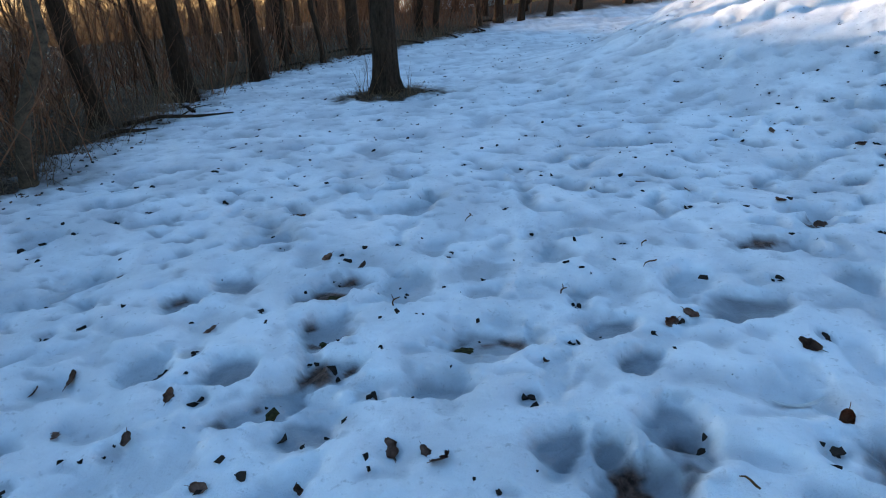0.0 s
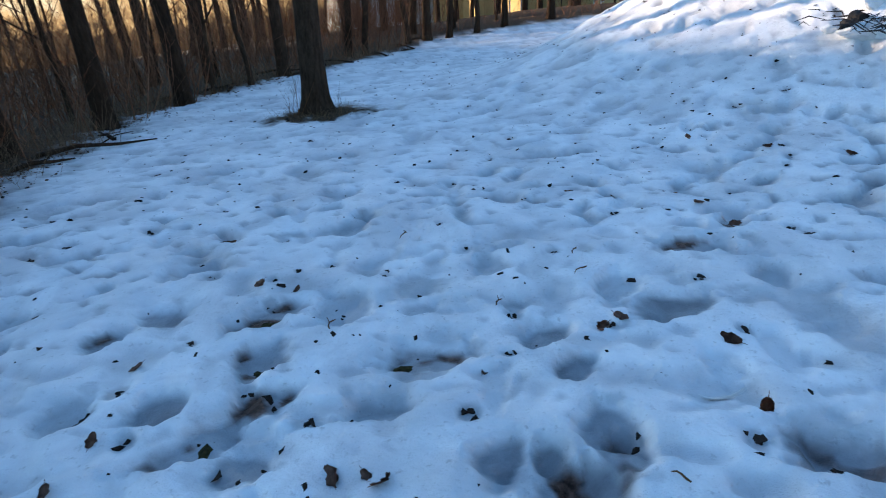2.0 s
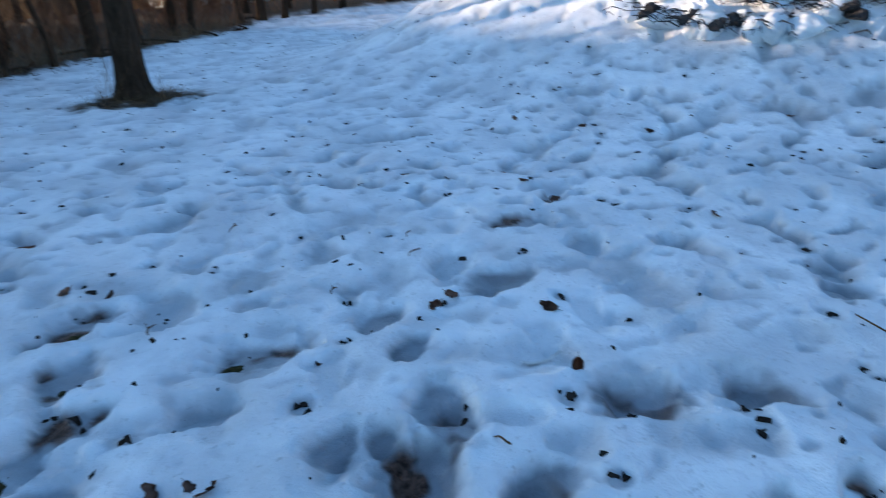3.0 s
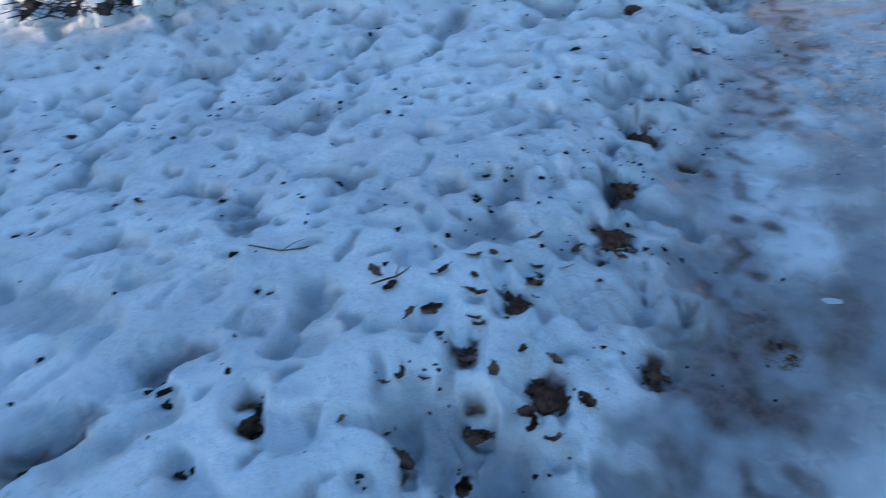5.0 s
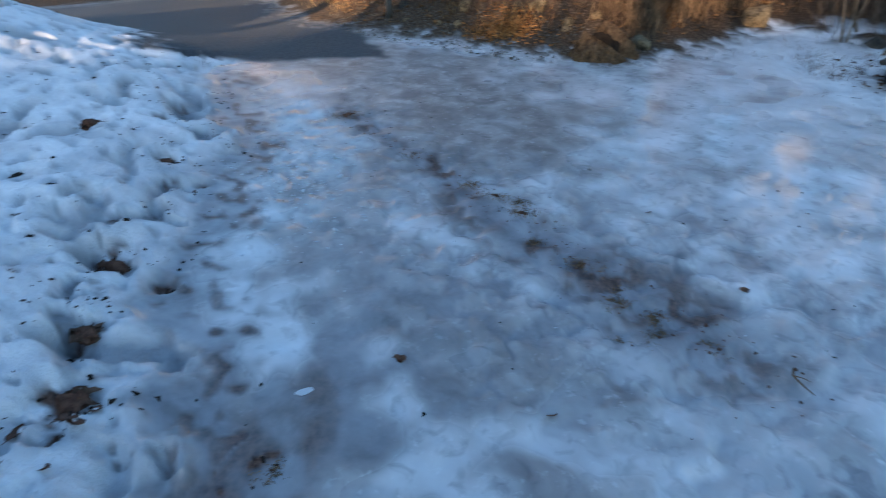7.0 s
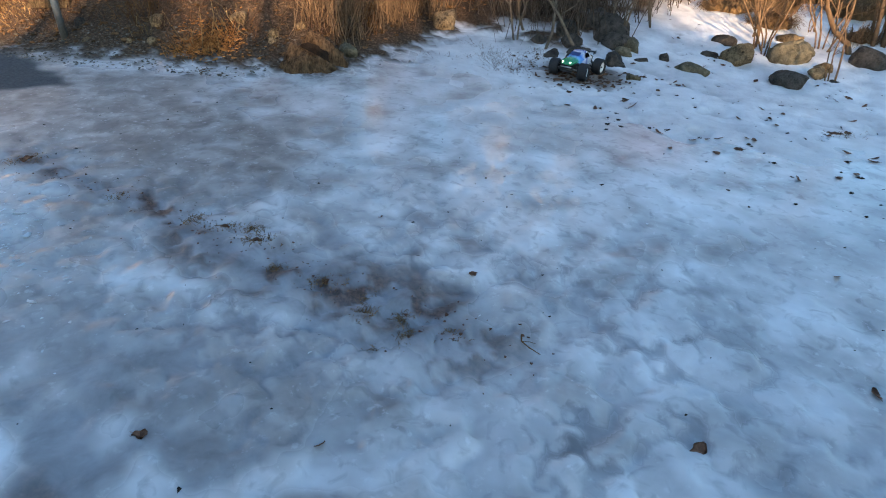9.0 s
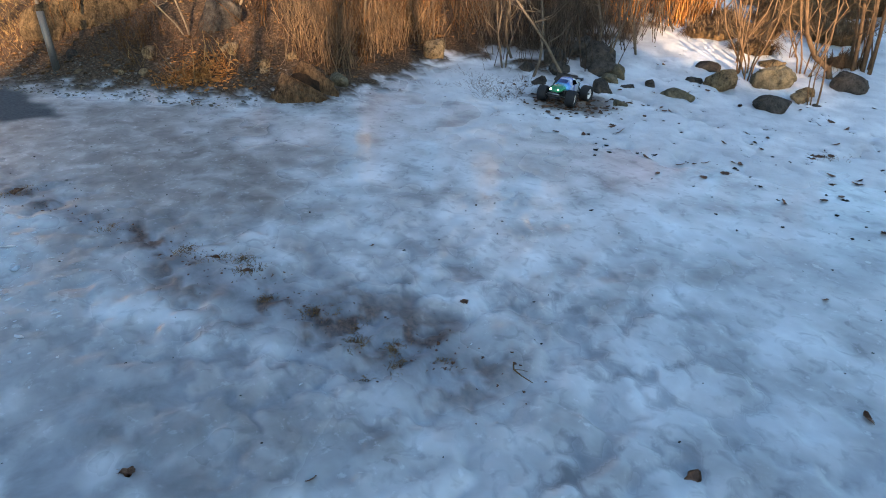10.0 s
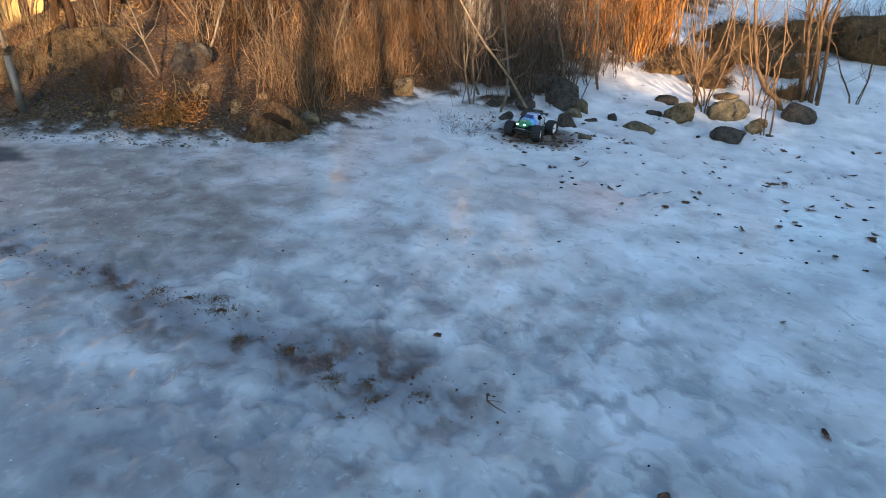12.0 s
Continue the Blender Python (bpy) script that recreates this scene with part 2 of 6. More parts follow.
PITS_PLAIN = [
    (-0.31, 2.37, 0.15, 0.14, 92, 0.050),
    (-0.17, 1.68, 0.12, 0.08, -3, 0.060),
    (-0.03, 1.85, 0.12, 0.07, -5, 0.030),
    (-0.21, 2.70, 0.09, 0.08, 90, 0.030),
    (0.01, 2.47, 0.14, 0.14, 86, 0.030),
    (0.37, 2.60, 0.11, 0.10, 79, 0.035),
    (-1.23, 1.83, 0.10, 0.10, -4, 0.040),
    (-1.17, 2.90, 0.09, 0.08, 106, 0.030),
    (0.02, 2.27, 0.08, 0.07, -6, 0.030),
    (0.87, 2.29, 0.11, 0.11, -6, 0.040),
    (1.53, 2.22, 0.11, 0.09, 56, 0.040),
    (0.40, 2.22, 0.07, 0.06, -7, 0.030),
    (1.41, 1.13, 0.10, 0.09, -27, 0.050),
]


# more tracks all over the yard
track = np.random.default_rng(11)
PITS_TRACK = [(track.uniform(-2.8, 7.0), 0.3 + 7.5 * track.uniform(0, 1) ** 1.6, track.uniform(0.07, 0.15), track.uniform(0.045, 0.08), track.uniform(0, 180), track.uniform(0.010, 0.030)) for _ in range(320)]


# places where clots of leaves lie melted into the edge of the snow: x, y, width
CLUMPS = [(3.52, 0.05, 0.19), (2.95, 0.04, 0.13), (2.57, 0.02, 0.17), (4.55, -0.09, 0.13), (5.03, 0.37, 0.20), (2.03, -0.21, 0.14), (2.22, 0.22, 0.11), (2.44, 0.04, 0.08), (3.30, -0.18, 0.10), (2.03, 0.24, 0.13), (1.79, 0.30, 0.13), (1.78, 0.05, 0.14), (1.61, 0.20, 0.08), (1.33, 0.73, 0.09), (4.26, -0.27, 0.10), (2.10, 0.30, 0.07)]
PITS_CLUMP = [(px, py, 0.75 * w, 0.52 * w, track.uniform(0, 180), 0.045) for px, py, w in CLUMPS]


# small holes where dark bits have sunk into the snow of the yard and of the southern slope
SUNK = []
while len(SUNK) < 520:
    px, py = track.uniform(-2.8, 6.5), 0.35 + 9.5 * track.uniform(0, 1) ** 1.5
    if len(SUNK) > 380:
        px, py = track.uniform(-0.5, 4.6), track.uniform(-8.2, -4.9)
    if px > wood_edge(py) + 0.2 and math.hypot(px, py) > 1.2:
        SUNK.append((px, py, track.uniform(0.016, 0.045) * (1 + 0.05 * max(0.0, py))))
PITS_SUNK = [(px, py, 1.25 * w, w, track.uniform(0, 180), 0.42 * w) for px, py, w in SUNK]


# trodden-through melt holes near the middle of the yard
PITS_MELT = [(0.38, 1.19, 0.17, 0.10, 70, 0.045), (0.61, 1.02, 0.13, 0.09, 20, 0.045), (1.06, 1.24, 0.20, 0.09, -25, 0.035), (1.43, 1.12, 0.15, 0.08, -30, 0.03), (0.50, 1.33, 0.10, 0.08, 10, 0.04)]


def pit_field(x, y, pits):
    """Depth and a 0..1 mask of a list of hollows."""
    depth, mask = np.zeros_like(x), np.zeros_like(x)
    order = np.argsort(x, kind="stable")
    xs = x[order]
    for px, py, a, b, turn, deep in pits:
        near = order[np.searchsorted(xs, px - 3 * a):np.searchsorted(xs, px + 3 * a)]
        if len(near) == 0:
            continue
        near = near[np.abs(y[near] - py) < 3 * a]
        if len(near) == 0:
            continue
        dx, dy = x[near] - px, y[near] - py
        c, s = math.cos(radians(turn)), math.sin(radians(turn))
        u, v = (dx * c + dy * s) / a, (-dx * s + dy * c) / b
        r = np.sqrt(u * u + v * v) * (1 + 0.38 * wave(dx * 8 + px * 7, dy * 8 + py * 7, 5) + 0.14 * wave(dx * 25 + px, dy * 25, 6))
        depth[near] = np.maximum(depth[near], deep * sstep(1.25, 0.58, r))
        mask[near] = np.maximum(mask[near], sstep(1.02, 0.58, r))
        depth[near] -= 0.20 * deep * np.exp(-((r - 1.55) / 0.30) ** 2)
    return depth, mask


def bowls(x, y, seed):
    """Squared distance to the nearest of scattered points: bowls between crisp rims."""
    ix, iy = np.floor(x).astype(np.int64), np.floor(y).astype(np.int64)
    best = np.full(x.shape, 9.0)
    for a in (-1, 0, 1):
        for b in (-1, 0, 1):
            h = hash2(ix + a, iy + b, seed)
            px = ix + a + 0.1 + 0.8 * (h & 0xFFFF) / 65535.0
            py = iy + b + 0.1 + 0.8 * (h >> 16) / 65535.0
            best = np.minimum(best, (x - px) ** 2 + (y - py) ** 2)
    return np.minimum(best, 1.0)


def surface(x, y):
    """Height and the masks of the ground: ice, soil, road, wet with painted shade, bare."""
    x, y = np.asarray(x, float), np.asarray(y, float)
    z = land(x, y)
    n1 = wave(x * 1.3, y * 1.3, 1)
    n2 = wave(x * 4.1 + 3, y * 4.1, 2)
    n3 = wave(x * 11, y * 11 + 9, 3)
    n4 = wave(x * 27, y * 27, 4)
    ev = y - edge_line(x) + 0.17 * n2 + 0.08 * n3 + 0.02 * n4
    bd = bank_depth(x, y) + 0.35 * n2 + 0.15 * n3
    sd = south_depth(x, y)
    yard = sstep(-0.05, 0.10, ev)
    # loose snow lies again at the foot of the bank and on the southern slope
    south = np.maximum(sstep(0.0, 0.4, thicket_depth(x, y)), sstep(-2.4, -1.2, sd + 0.5 * n1 + 0.35 * n2 - 0.7 * np.maximum(0, x - 4.3)))
    snow = np.maximum(yard, south)
    ice = 1 - snow
    heap = mound(x, y) * 3.0 + 0.2 * n2 + 0.1 * n3
    road = sstep(6.78, 7.0, x + 0.25 * n1 + 0.10 * n2) * sstep(-2.0, -1.86, y - 0.06 * (x - 7) + 0.12 * n2) * sstep(0.65, 0.35, heap) * sstep(7.0, 5.0, y - 0.7 * (x - 8))
    yard = yard * (1 - road * sstep(6.9, 7.6, x))
    snow = np.maximum(yard, south)
    ice = 1 - snow
    soil = np.maximum(sstep(-0.62, -0.25, bd + 0.12 * n4), sstep(0.0, 0.5, thicket_depth(x, y) + 0.3 * n2 + 0.2 * n3))
    wood = sstep(0.3, -0.3, x - wood_edge(y) + 0.3 * n1 + 0.2 * n2 + 0.10 * n3) * sstep(-6, 1, y)
    wood = np.maximum(wood, sstep(17, 22, x + 2 * n1))
    wood = np.maximum(wood, sstep(16.0, 17.0, y - 0.1 * x + 0.6 * n1 + 0.4 * n2))
    soil = np.maximum(soil, wood)
    soil = np.maximum(soil, sstep(0.66, 0.36, np.hypot((x + 0.75) * 0.85, (y - 7.05) * 1.25) + 0.14 * n2 + 0.14 * n3))
    road = np.clip(road * (1 - soil), 0, 1)
    patches = sstep(-0.05, 0.25, wave(x * 1.9 + 3, y * 1.9, 71) + 0.3 * n3) * sstep(1.1, 0.45, thicket_depth(x, y)) * sstep(-0.3, 0.1, thicket_depth(x, y)) * sstep(-0.4, -0.8, bank_depth(x, y))
    soil = np.clip(soil * (1 - patches), 0, 1)
    # relief of the snow: trodden lumps in the yard, crusts along its edge
    rough_far = 0.7 * sstep(0.2, 1.0, mound(x, y)) + 0.8 * np.exp(-((ev - 0.3) / 0.35) ** 2)
    calm = (1 - 0.45 * sstep(3.0, 5.5, y)) * (1 - 0.5 * south)
    rough_far = 0.75 * rough_far + 0.15 * south * (1 - soil)
    lumps = 0.030 * n1 + 0.013 * n2 + 0.004 * n3 + 0.0015 * n4
    suncups = bowls(x * 3.7 + 0.45 * n2, y * 3.7 + 0.45 * n3, 61) * 0.024 + bowls(x * 8.5 + 0.3 * n3, y * 8.5 + 0.3 * n2, 62) * 0.006
    lumps = lumps + (suncups - 0.012) * (0.45 + 0.55 * sstep(-0.3, 0.4, n1))
    known = 1 - 0.5 * sstep(2.1, 1.5, np.hypot(x - 0.1, (y - 1.9) * 1.3))
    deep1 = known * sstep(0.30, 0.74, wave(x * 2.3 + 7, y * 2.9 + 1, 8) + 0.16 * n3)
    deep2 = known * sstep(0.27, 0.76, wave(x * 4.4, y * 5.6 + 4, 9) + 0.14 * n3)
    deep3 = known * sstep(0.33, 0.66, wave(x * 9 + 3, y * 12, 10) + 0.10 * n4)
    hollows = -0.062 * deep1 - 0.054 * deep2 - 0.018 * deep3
    zone_c = np.exp(-((ev - 0.25) / 0.4) ** 2) + sstep(0.2, 0.8, mound(x, y)) * 0.15
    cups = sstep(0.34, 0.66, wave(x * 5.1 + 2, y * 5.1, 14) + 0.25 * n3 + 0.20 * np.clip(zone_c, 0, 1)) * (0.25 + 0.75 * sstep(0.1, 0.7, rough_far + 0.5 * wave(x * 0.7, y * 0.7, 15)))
    cups = cups * (0.45 + 0.55 * sstep(1.6, 3.0, x))
    crust = rough_far * (0.034 * np.abs(n2) + 0.034 * np.abs(n3) + 0.034 * np.abs(wave(x * 2.2, y * 2.2, 12)) + 0.012 * np.abs(n4))
    mu, mv = (x - 6.0) * -0.60 + (y - 5.6) * 0.80, (x - 6.0) * 0.80 + (y - 5.6) * 0.60
    crust = crust + sstep(0.15, 0.7, mound(x, y)) * (0.06 * np.abs(wave(mu * 0.9 + 0.5 * n1, mv * 2.9, 17)) + 0.045 * np.abs(wave(mu * 2.0 + 0.5 * n1, mv * 6.5, 18)))
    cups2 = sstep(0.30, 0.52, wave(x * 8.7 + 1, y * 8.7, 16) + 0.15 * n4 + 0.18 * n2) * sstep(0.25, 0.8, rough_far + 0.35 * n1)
    firm = 0.0032 * bowls(x * 5.3 + 0.5 * n2, y * 5.3 + 0.5 * n3, 64) + 0.003 * n1 + 0.002 * n2 + 0.0008 * n3 + 0.0003 * n4
    clods = 0.03 * n2 + 0.02 * n3 + 0.012 * n4 + 0.10 * n1 * sstep(0.2, 1.0, bd)
    z = z + snow * (1 - soil) * ((lumps + hollows) * calm + 0.45 * crust - 0.012 * rough_far - 0.052 * cups - 0.030 * cups2) + (1 - snow) * (1 - soil) * firm * (1 - 0.8 * road) + soil * clods
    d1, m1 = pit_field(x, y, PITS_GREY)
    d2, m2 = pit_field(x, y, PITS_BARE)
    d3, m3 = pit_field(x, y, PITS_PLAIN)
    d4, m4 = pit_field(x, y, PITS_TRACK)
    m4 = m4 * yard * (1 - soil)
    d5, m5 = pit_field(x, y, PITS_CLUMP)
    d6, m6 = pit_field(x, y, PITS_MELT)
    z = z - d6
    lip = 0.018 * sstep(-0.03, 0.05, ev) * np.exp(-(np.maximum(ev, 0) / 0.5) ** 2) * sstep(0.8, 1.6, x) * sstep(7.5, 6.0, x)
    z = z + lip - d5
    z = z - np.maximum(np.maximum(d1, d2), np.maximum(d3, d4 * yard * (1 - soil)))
    # slush of the pits, with the shade inside hollows painted into the same mask
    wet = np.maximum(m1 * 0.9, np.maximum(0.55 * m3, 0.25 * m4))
    slush_shade = np.maximum(np.maximum(deep1, deep2), 0.8 * deep3) * snow * (1 - soil) * calm
    wet = np.maximum(wet, 0.80 * slush_shade)
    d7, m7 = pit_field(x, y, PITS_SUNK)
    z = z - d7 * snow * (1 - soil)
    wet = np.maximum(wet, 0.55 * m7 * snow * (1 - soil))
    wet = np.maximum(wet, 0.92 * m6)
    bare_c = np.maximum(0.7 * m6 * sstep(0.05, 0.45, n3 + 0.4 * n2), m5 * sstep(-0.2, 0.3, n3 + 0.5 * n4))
    # painted shade inside the holes along the snow's edge
    cup_shade = np.maximum(cups, 0.9 * cups2) ** 2.0 * snow * (1 - soil)
    bare = m2 ** 1.5 * sstep(0.0, 0.42, n3 + 0.7 * n2 + 0.2 * n4)
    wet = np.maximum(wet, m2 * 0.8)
    # grass and mud breaking through the ice
    bare = np.maximum(bare, bare_c)
    seam = np.exp(-((y + 1.29 + 0.30 * (5.26 - x) + 0.10 * n1) / (0.11 + 0.17 * sstep(4.6, 2.6, x))) ** 2) * sstep(1.8, 2.3, x) * sstep(6.2, 5.0, x)
    bare = np.maximum(bare, seam * ice * sstep(-0.05, 0.5, n2 + 0.7 * n3 + 0.3 * n4) * 0.9)
    wet = np.maximum(wet, seam * ice)
    blobs = sstep(0.10, -0.22, wave(x * 4.2, y * 4.2, 41) + 0.25 * n3) * np.exp(-((x - 2.4) / 1.9) ** 2 - ((y + 2.0 + 0.25 * (3 - x)) / 1.0) ** 2) * ice
    wet = np.maximum(wet, 0.50 * blobs)
    z = z - 0.014 * blobs
    domes = bowls(x * 6.2 + 0.5 * n2, y * 6.2 + 0.5 * n3, 63)
    lumpy = np.exp(-((x - 2.4) / 1.9) ** 2 - ((y + 2.0 + 0.25 * (3 - x)) / 1.4) ** 2) * ice
    # shade between the domes is painted in, as their relief alone stays faint
    wet = np.maximum(wet, 0.92 * np.minimum(1.25 * lumpy, 1) * sstep(0.16, 0.36, domes + 0.10 * n3 + 0.05 * n4) * sstep(-0.5, 0.25, n1 + 0.6 * n2))
    z = z - 0.050 * lumpy * np.minimum(domes, 0.4)
    knobs = bowls(x * 9.5 + 0.4 * n3, y * 9.5 + 0.4 * n4, 66)
    ragged = np.exp(-((y + 1.35 + 0.30 * (5.26 - x)) / (0.42 + 0.38 * sstep(4.6, 2.6, x))) ** 2) * sstep(1.5, 2.2, x) * sstep(6.0, 5.0, x) * ice * sstep(-0.7, 0.1, n1 + 0.8 * n2)
    z = z - 0.055 * ragged * np.minimum(knobs, 0.5)
    # gaps between the knobs carry painted shade too
    wet = np.maximum(wet, 0.85 * ragged * sstep(0.16, 0.36, knobs + 0.08 * n4) * sstep(-0.5, 0.2, n2 + 0.5 * n1))
    # a field of refrozen crust ridges
    ribs = bowls(x * 9 + 0.5 * n3, y * 17 + 0.5 * n3, 67)
    ribbed = np.exp(-((x - 4.35) / 0.75) ** 2 - ((y + 0.84) / 0.26) ** 2) * ice
    z = z - 0.034 * ribbed * np.minimum(ribs, 0.5)
    # grooves between the ridges darkened in colour as shade
    wet = np.maximum(wet, 0.65 * ribbed * sstep(0.20, 0.42, ribs + 0.06 * n4))
    pool = np.exp(-((x - 2.5) / 1.1) ** 2 - ((y + 0.85) / 0.55) ** 2) * ice * sstep(-0.45, 0.35, n2 + 0.5 * n1 + 0.2 * n3)
    wet = np.maximum(wet, 0.92 * pool)
    mud = sstep(0.95, 0.45, np.hypot((x - 2.1) / 0.75, (y + 0.50 + 0.55 * (x - 2.1)) / 0.30) + 0.30 * n2 + 0.2 * n3) * ice
    bare = np.maximum(bare, 0.72 * mud * sstep(-0.6, 0.3, n2 + 0.5 * n3))
    wet = np.maximum(wet, 0.75 * mud)
    wet = np.maximum(wet, 0.45 * ice * sstep(2.3, 1.2, x) * sstep(-1.9, -2.9, y) * sstep(-0.7, 0.4, n1 + 0.4 * n2))
    nest = sstep(0.60, 0.30, np.hypot((x - 4.42) * 0.9, y + 6.05) + 0.08 * n2 + 0.08 * n3)
    soil = np.maximum(soil, nest * 0.85)
    wet = np.maximum(wet, 0.95 * cup_shade)
    bare = np.maximum(bare, cup_shade * yard * sstep(0.42, 0.62, n4 + 0.7 * n2 + 0.3 * n1))
    foot = np.exp(-((ev + 0.14) / 0.17) ** 2) * sstep(1.2, 1.8, x) * sstep(7.5, 6.0, x)
    wet = np.maximum(wet, foot * 0.92)
    wet = np.maximum(wet, 0.34 * (1 + 0.6 * sstep(3.2, 2.4, x)) * np.exp(-((ev - 0.12) / 0.34) ** 2) * yard * sstep(1.2, 1.8, x) * sstep(-0.5, 0.3, n2 + 0.4 * n3))
    wet = np.maximum(wet, 0.26 * south * (1 - soil) * sstep(-0.6, 0.3, n1 + 0.5 * n2 + 0.3 * n3))
    bare = np.maximum(bare, 0.85 * foot * sstep(0.0, 0.5, n3 + 0.4 * n2))
    brown = sstep(-0.25, 0.45, n1 * 0.6 + 0.35 * n2 + 1.35 * sstep(-3.9, -2.9, y) * np.exp(-((y + 2.1 + 0.30 * (5.2 - x)) / 0.95) ** 2) * sstep(3.2, 5.0, x) - 0.35)
    band = np.exp(-((y + 1.45 + 0.32 * (5.26 - x)) / 0.50) ** 2) * sstep(1.6, 2.4, x) * sstep(7.0, 5.5, x) * sstep(-0.5, 0.3, n2 + 0.5 * n1)
    brown = np.maximum(brown, 0.75 * band)
    brown = np.maximum(brown, 0.48 * sstep(2.8, 4.6, x) * sstep(-3.4, -2.4, y + 0.3 * n1) * sstep(-0.9, 0.2, n2 + n1))
    brown = np.maximum(brown, 0.95 * np.exp(-((y + 0.75) / 0.55) ** 2) * sstep(1.4, 2.2, x) * sstep(5.8, 4.2, x) * sstep(-0.55, 0.25, n1 + 0.6 * n2))
    brown = np.maximum(brown, 0.9 * sstep(-2.0, -1.4, y) * sstep(1.0, 1.6, x) * sstep(3.4, 2.6, x) * sstep(-0.6, 0.3, n2 + 0.8 * n1 + 0.3 * n3))
    brown = brown * (1 - 0.75 * np.exp(-((x - 4.7) / 1.1) ** 2 - ((y + 4.9) / 1.1) ** 2))
    brown = brown * (1 - 0.85 * ribbed)
    return z, ice, soil, road, np.clip(wet, 0, 1), np.clip(bare, 0, 1), 0.85 * brown


def height(x, y):
    return float(surface(np.array([float(x)]), np.array([float(y)]))[0][0])


def link(name, verts, faces, mat, smooth=True):
    me = bpy.data.meshes.new(name)
    verts = np.asarray(verts, np.float32)
    faces = np.asarray(faces, np.int32)
    me.vertices.add(len(verts))
    me.vertices.foreach_set("co", verts.ravel())
    k = faces.shape[1]
    me.loops.add(faces.size)
    me.loops.foreach_set("vertex_index", faces.ravel())
    me.polygons.add(len(faces))
    me.polygons.foreach_set("loop_start", np.arange(0, faces.size, k, dtype=np.int32))
    me.polygons.foreach_set("use_smooth", np.full(len(faces), smooth))
    me.materials.append(mat)
    me.update(calc_edges=True)
    return new(name, me)


def build_ground():
    cx, cy = 0.35, -0.25
    radii = [0.0, 0.25] + list(0.45 * 1.008 ** np.arange(0, 386)) + list(0.45 * 1.008 ** 385 * 1.022 ** np.arange(1, 108)) + list(0.45 * 1.008 ** 385 * 1.022 ** 107 * 1.12 ** np.arange(1, 36))
    # fine round the sides that are walked past, coarse behind
    turns = np.concatenate([np.arange(-190, 55, 0.30), np.arange(55, 68, 0.6), np.arange(68, 170, 5.0)])
    r, a = np.meshgrid(np.array(radii), np.radians(turns), indexing="ij")
    x, y = cx - r * np.sin(a), cy + r * np.cos(a)
    z, ice, soil, road, wet, bare, brown = (v.reshape(r.shape) for v in surface(x.ravel(), y.ravel()))
    nr, na = r.shape
    i, j = np.meshgrid(np.arange(0, nr - 1), np.arange(na), indexing="ij")
    k = (j + 1) % na
    quads = np.stack([i * na + j, (i + 1) * na + j, (i + 1) * na + k, i * na + k], -1).reshape(-1, 4)
    verts = np.stack([x, y, z], -1).reshape(-1, 3)
    zone = np.stack([ice, soil, road, np.ones_like(ice)], -1).reshape(-1, 4)
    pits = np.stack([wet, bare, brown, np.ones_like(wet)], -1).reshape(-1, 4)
    kind = np.zeros(len(verts), int)
    kind[zone[:, 0] > 0.5] = 1
    kind[zone[:, 2] > 0.5] = 2
    kind[zone[:, 1] > 0.5] = 3
    fk = np.zeros(len(quads), int)
    for v in (1, 2, 3):
        fk[(kind[quads] == v).sum(1) >= 2] = v
    names = (("snow_ground", "trodden old snow with hollows, blue in the shade", "snow"),
             ("ice_path", "grey milky ice over a muddy path", "ice"),
             ("road", "dark wet asphalt road beside the snow heap", "road"),
             ("soil_ground", "brown soil with leaf litter under shrubs and trees", "ground"))
    for v, (name, label, cat) in enumerate(names):
        sel = quads[fk == v]
        used, inv = np.unique(sel, return_inverse=True)
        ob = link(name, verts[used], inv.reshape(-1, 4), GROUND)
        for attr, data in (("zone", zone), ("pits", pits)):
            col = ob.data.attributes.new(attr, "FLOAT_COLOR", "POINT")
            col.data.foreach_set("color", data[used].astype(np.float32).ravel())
        tagged(ob, label, cat, kind="structure")


build_ground()


# ---- helpers for things ----
def add_ob(name, me, parent=None, label=""):
    ob = new(name, me)
    if parent is not None:
        ob.parent = parent
    if label:
        ob["label"] = label
    return ob


def part(name, bm, mat, parent=None, label="", smooth=True):
    me = bpy.data.meshes.new(name)
    bm.to_mesh(me)
    bm.free()
    me.materials.append(mat)
    me.polygons.foreach_set("use_smooth", np.full(len(me.polygons), smooth))
    return add_ob(name, me, parent, label)


def tube_data(points, radii, sides=6, close=True):
    """Vertices and faces of a round stem along points."""
    pts = [Vector(p) for p in points]
    verts, faces = [], []
    side = Vector((1, 0.13, 0)).normalized()
    for i, p in enumerate(pts):
        d = (pts[min(i + 1, len(pts) - 1)] - pts[max(i - 1, 0)]).normalized()
        side = (side - d * side.dot(d))
        if side.length < 1e-4:
            side = d.orthogonal()
        side.normalize()
        up = d.cross(side)
        for k in range(sides):
            w = 2 * math.pi * k / sides
            verts.append(p + (side * math.cos(w) + up * math.sin(w)) * radii[i])
    for i in range(len(pts) - 1):
        for k in range(sides):
            k2 = (k + 1) % sides
            faces.append((i * sides + k, i * sides + k2, (i + 1) * sides + k2, (i + 1) * sides + k))
    return verts, faces


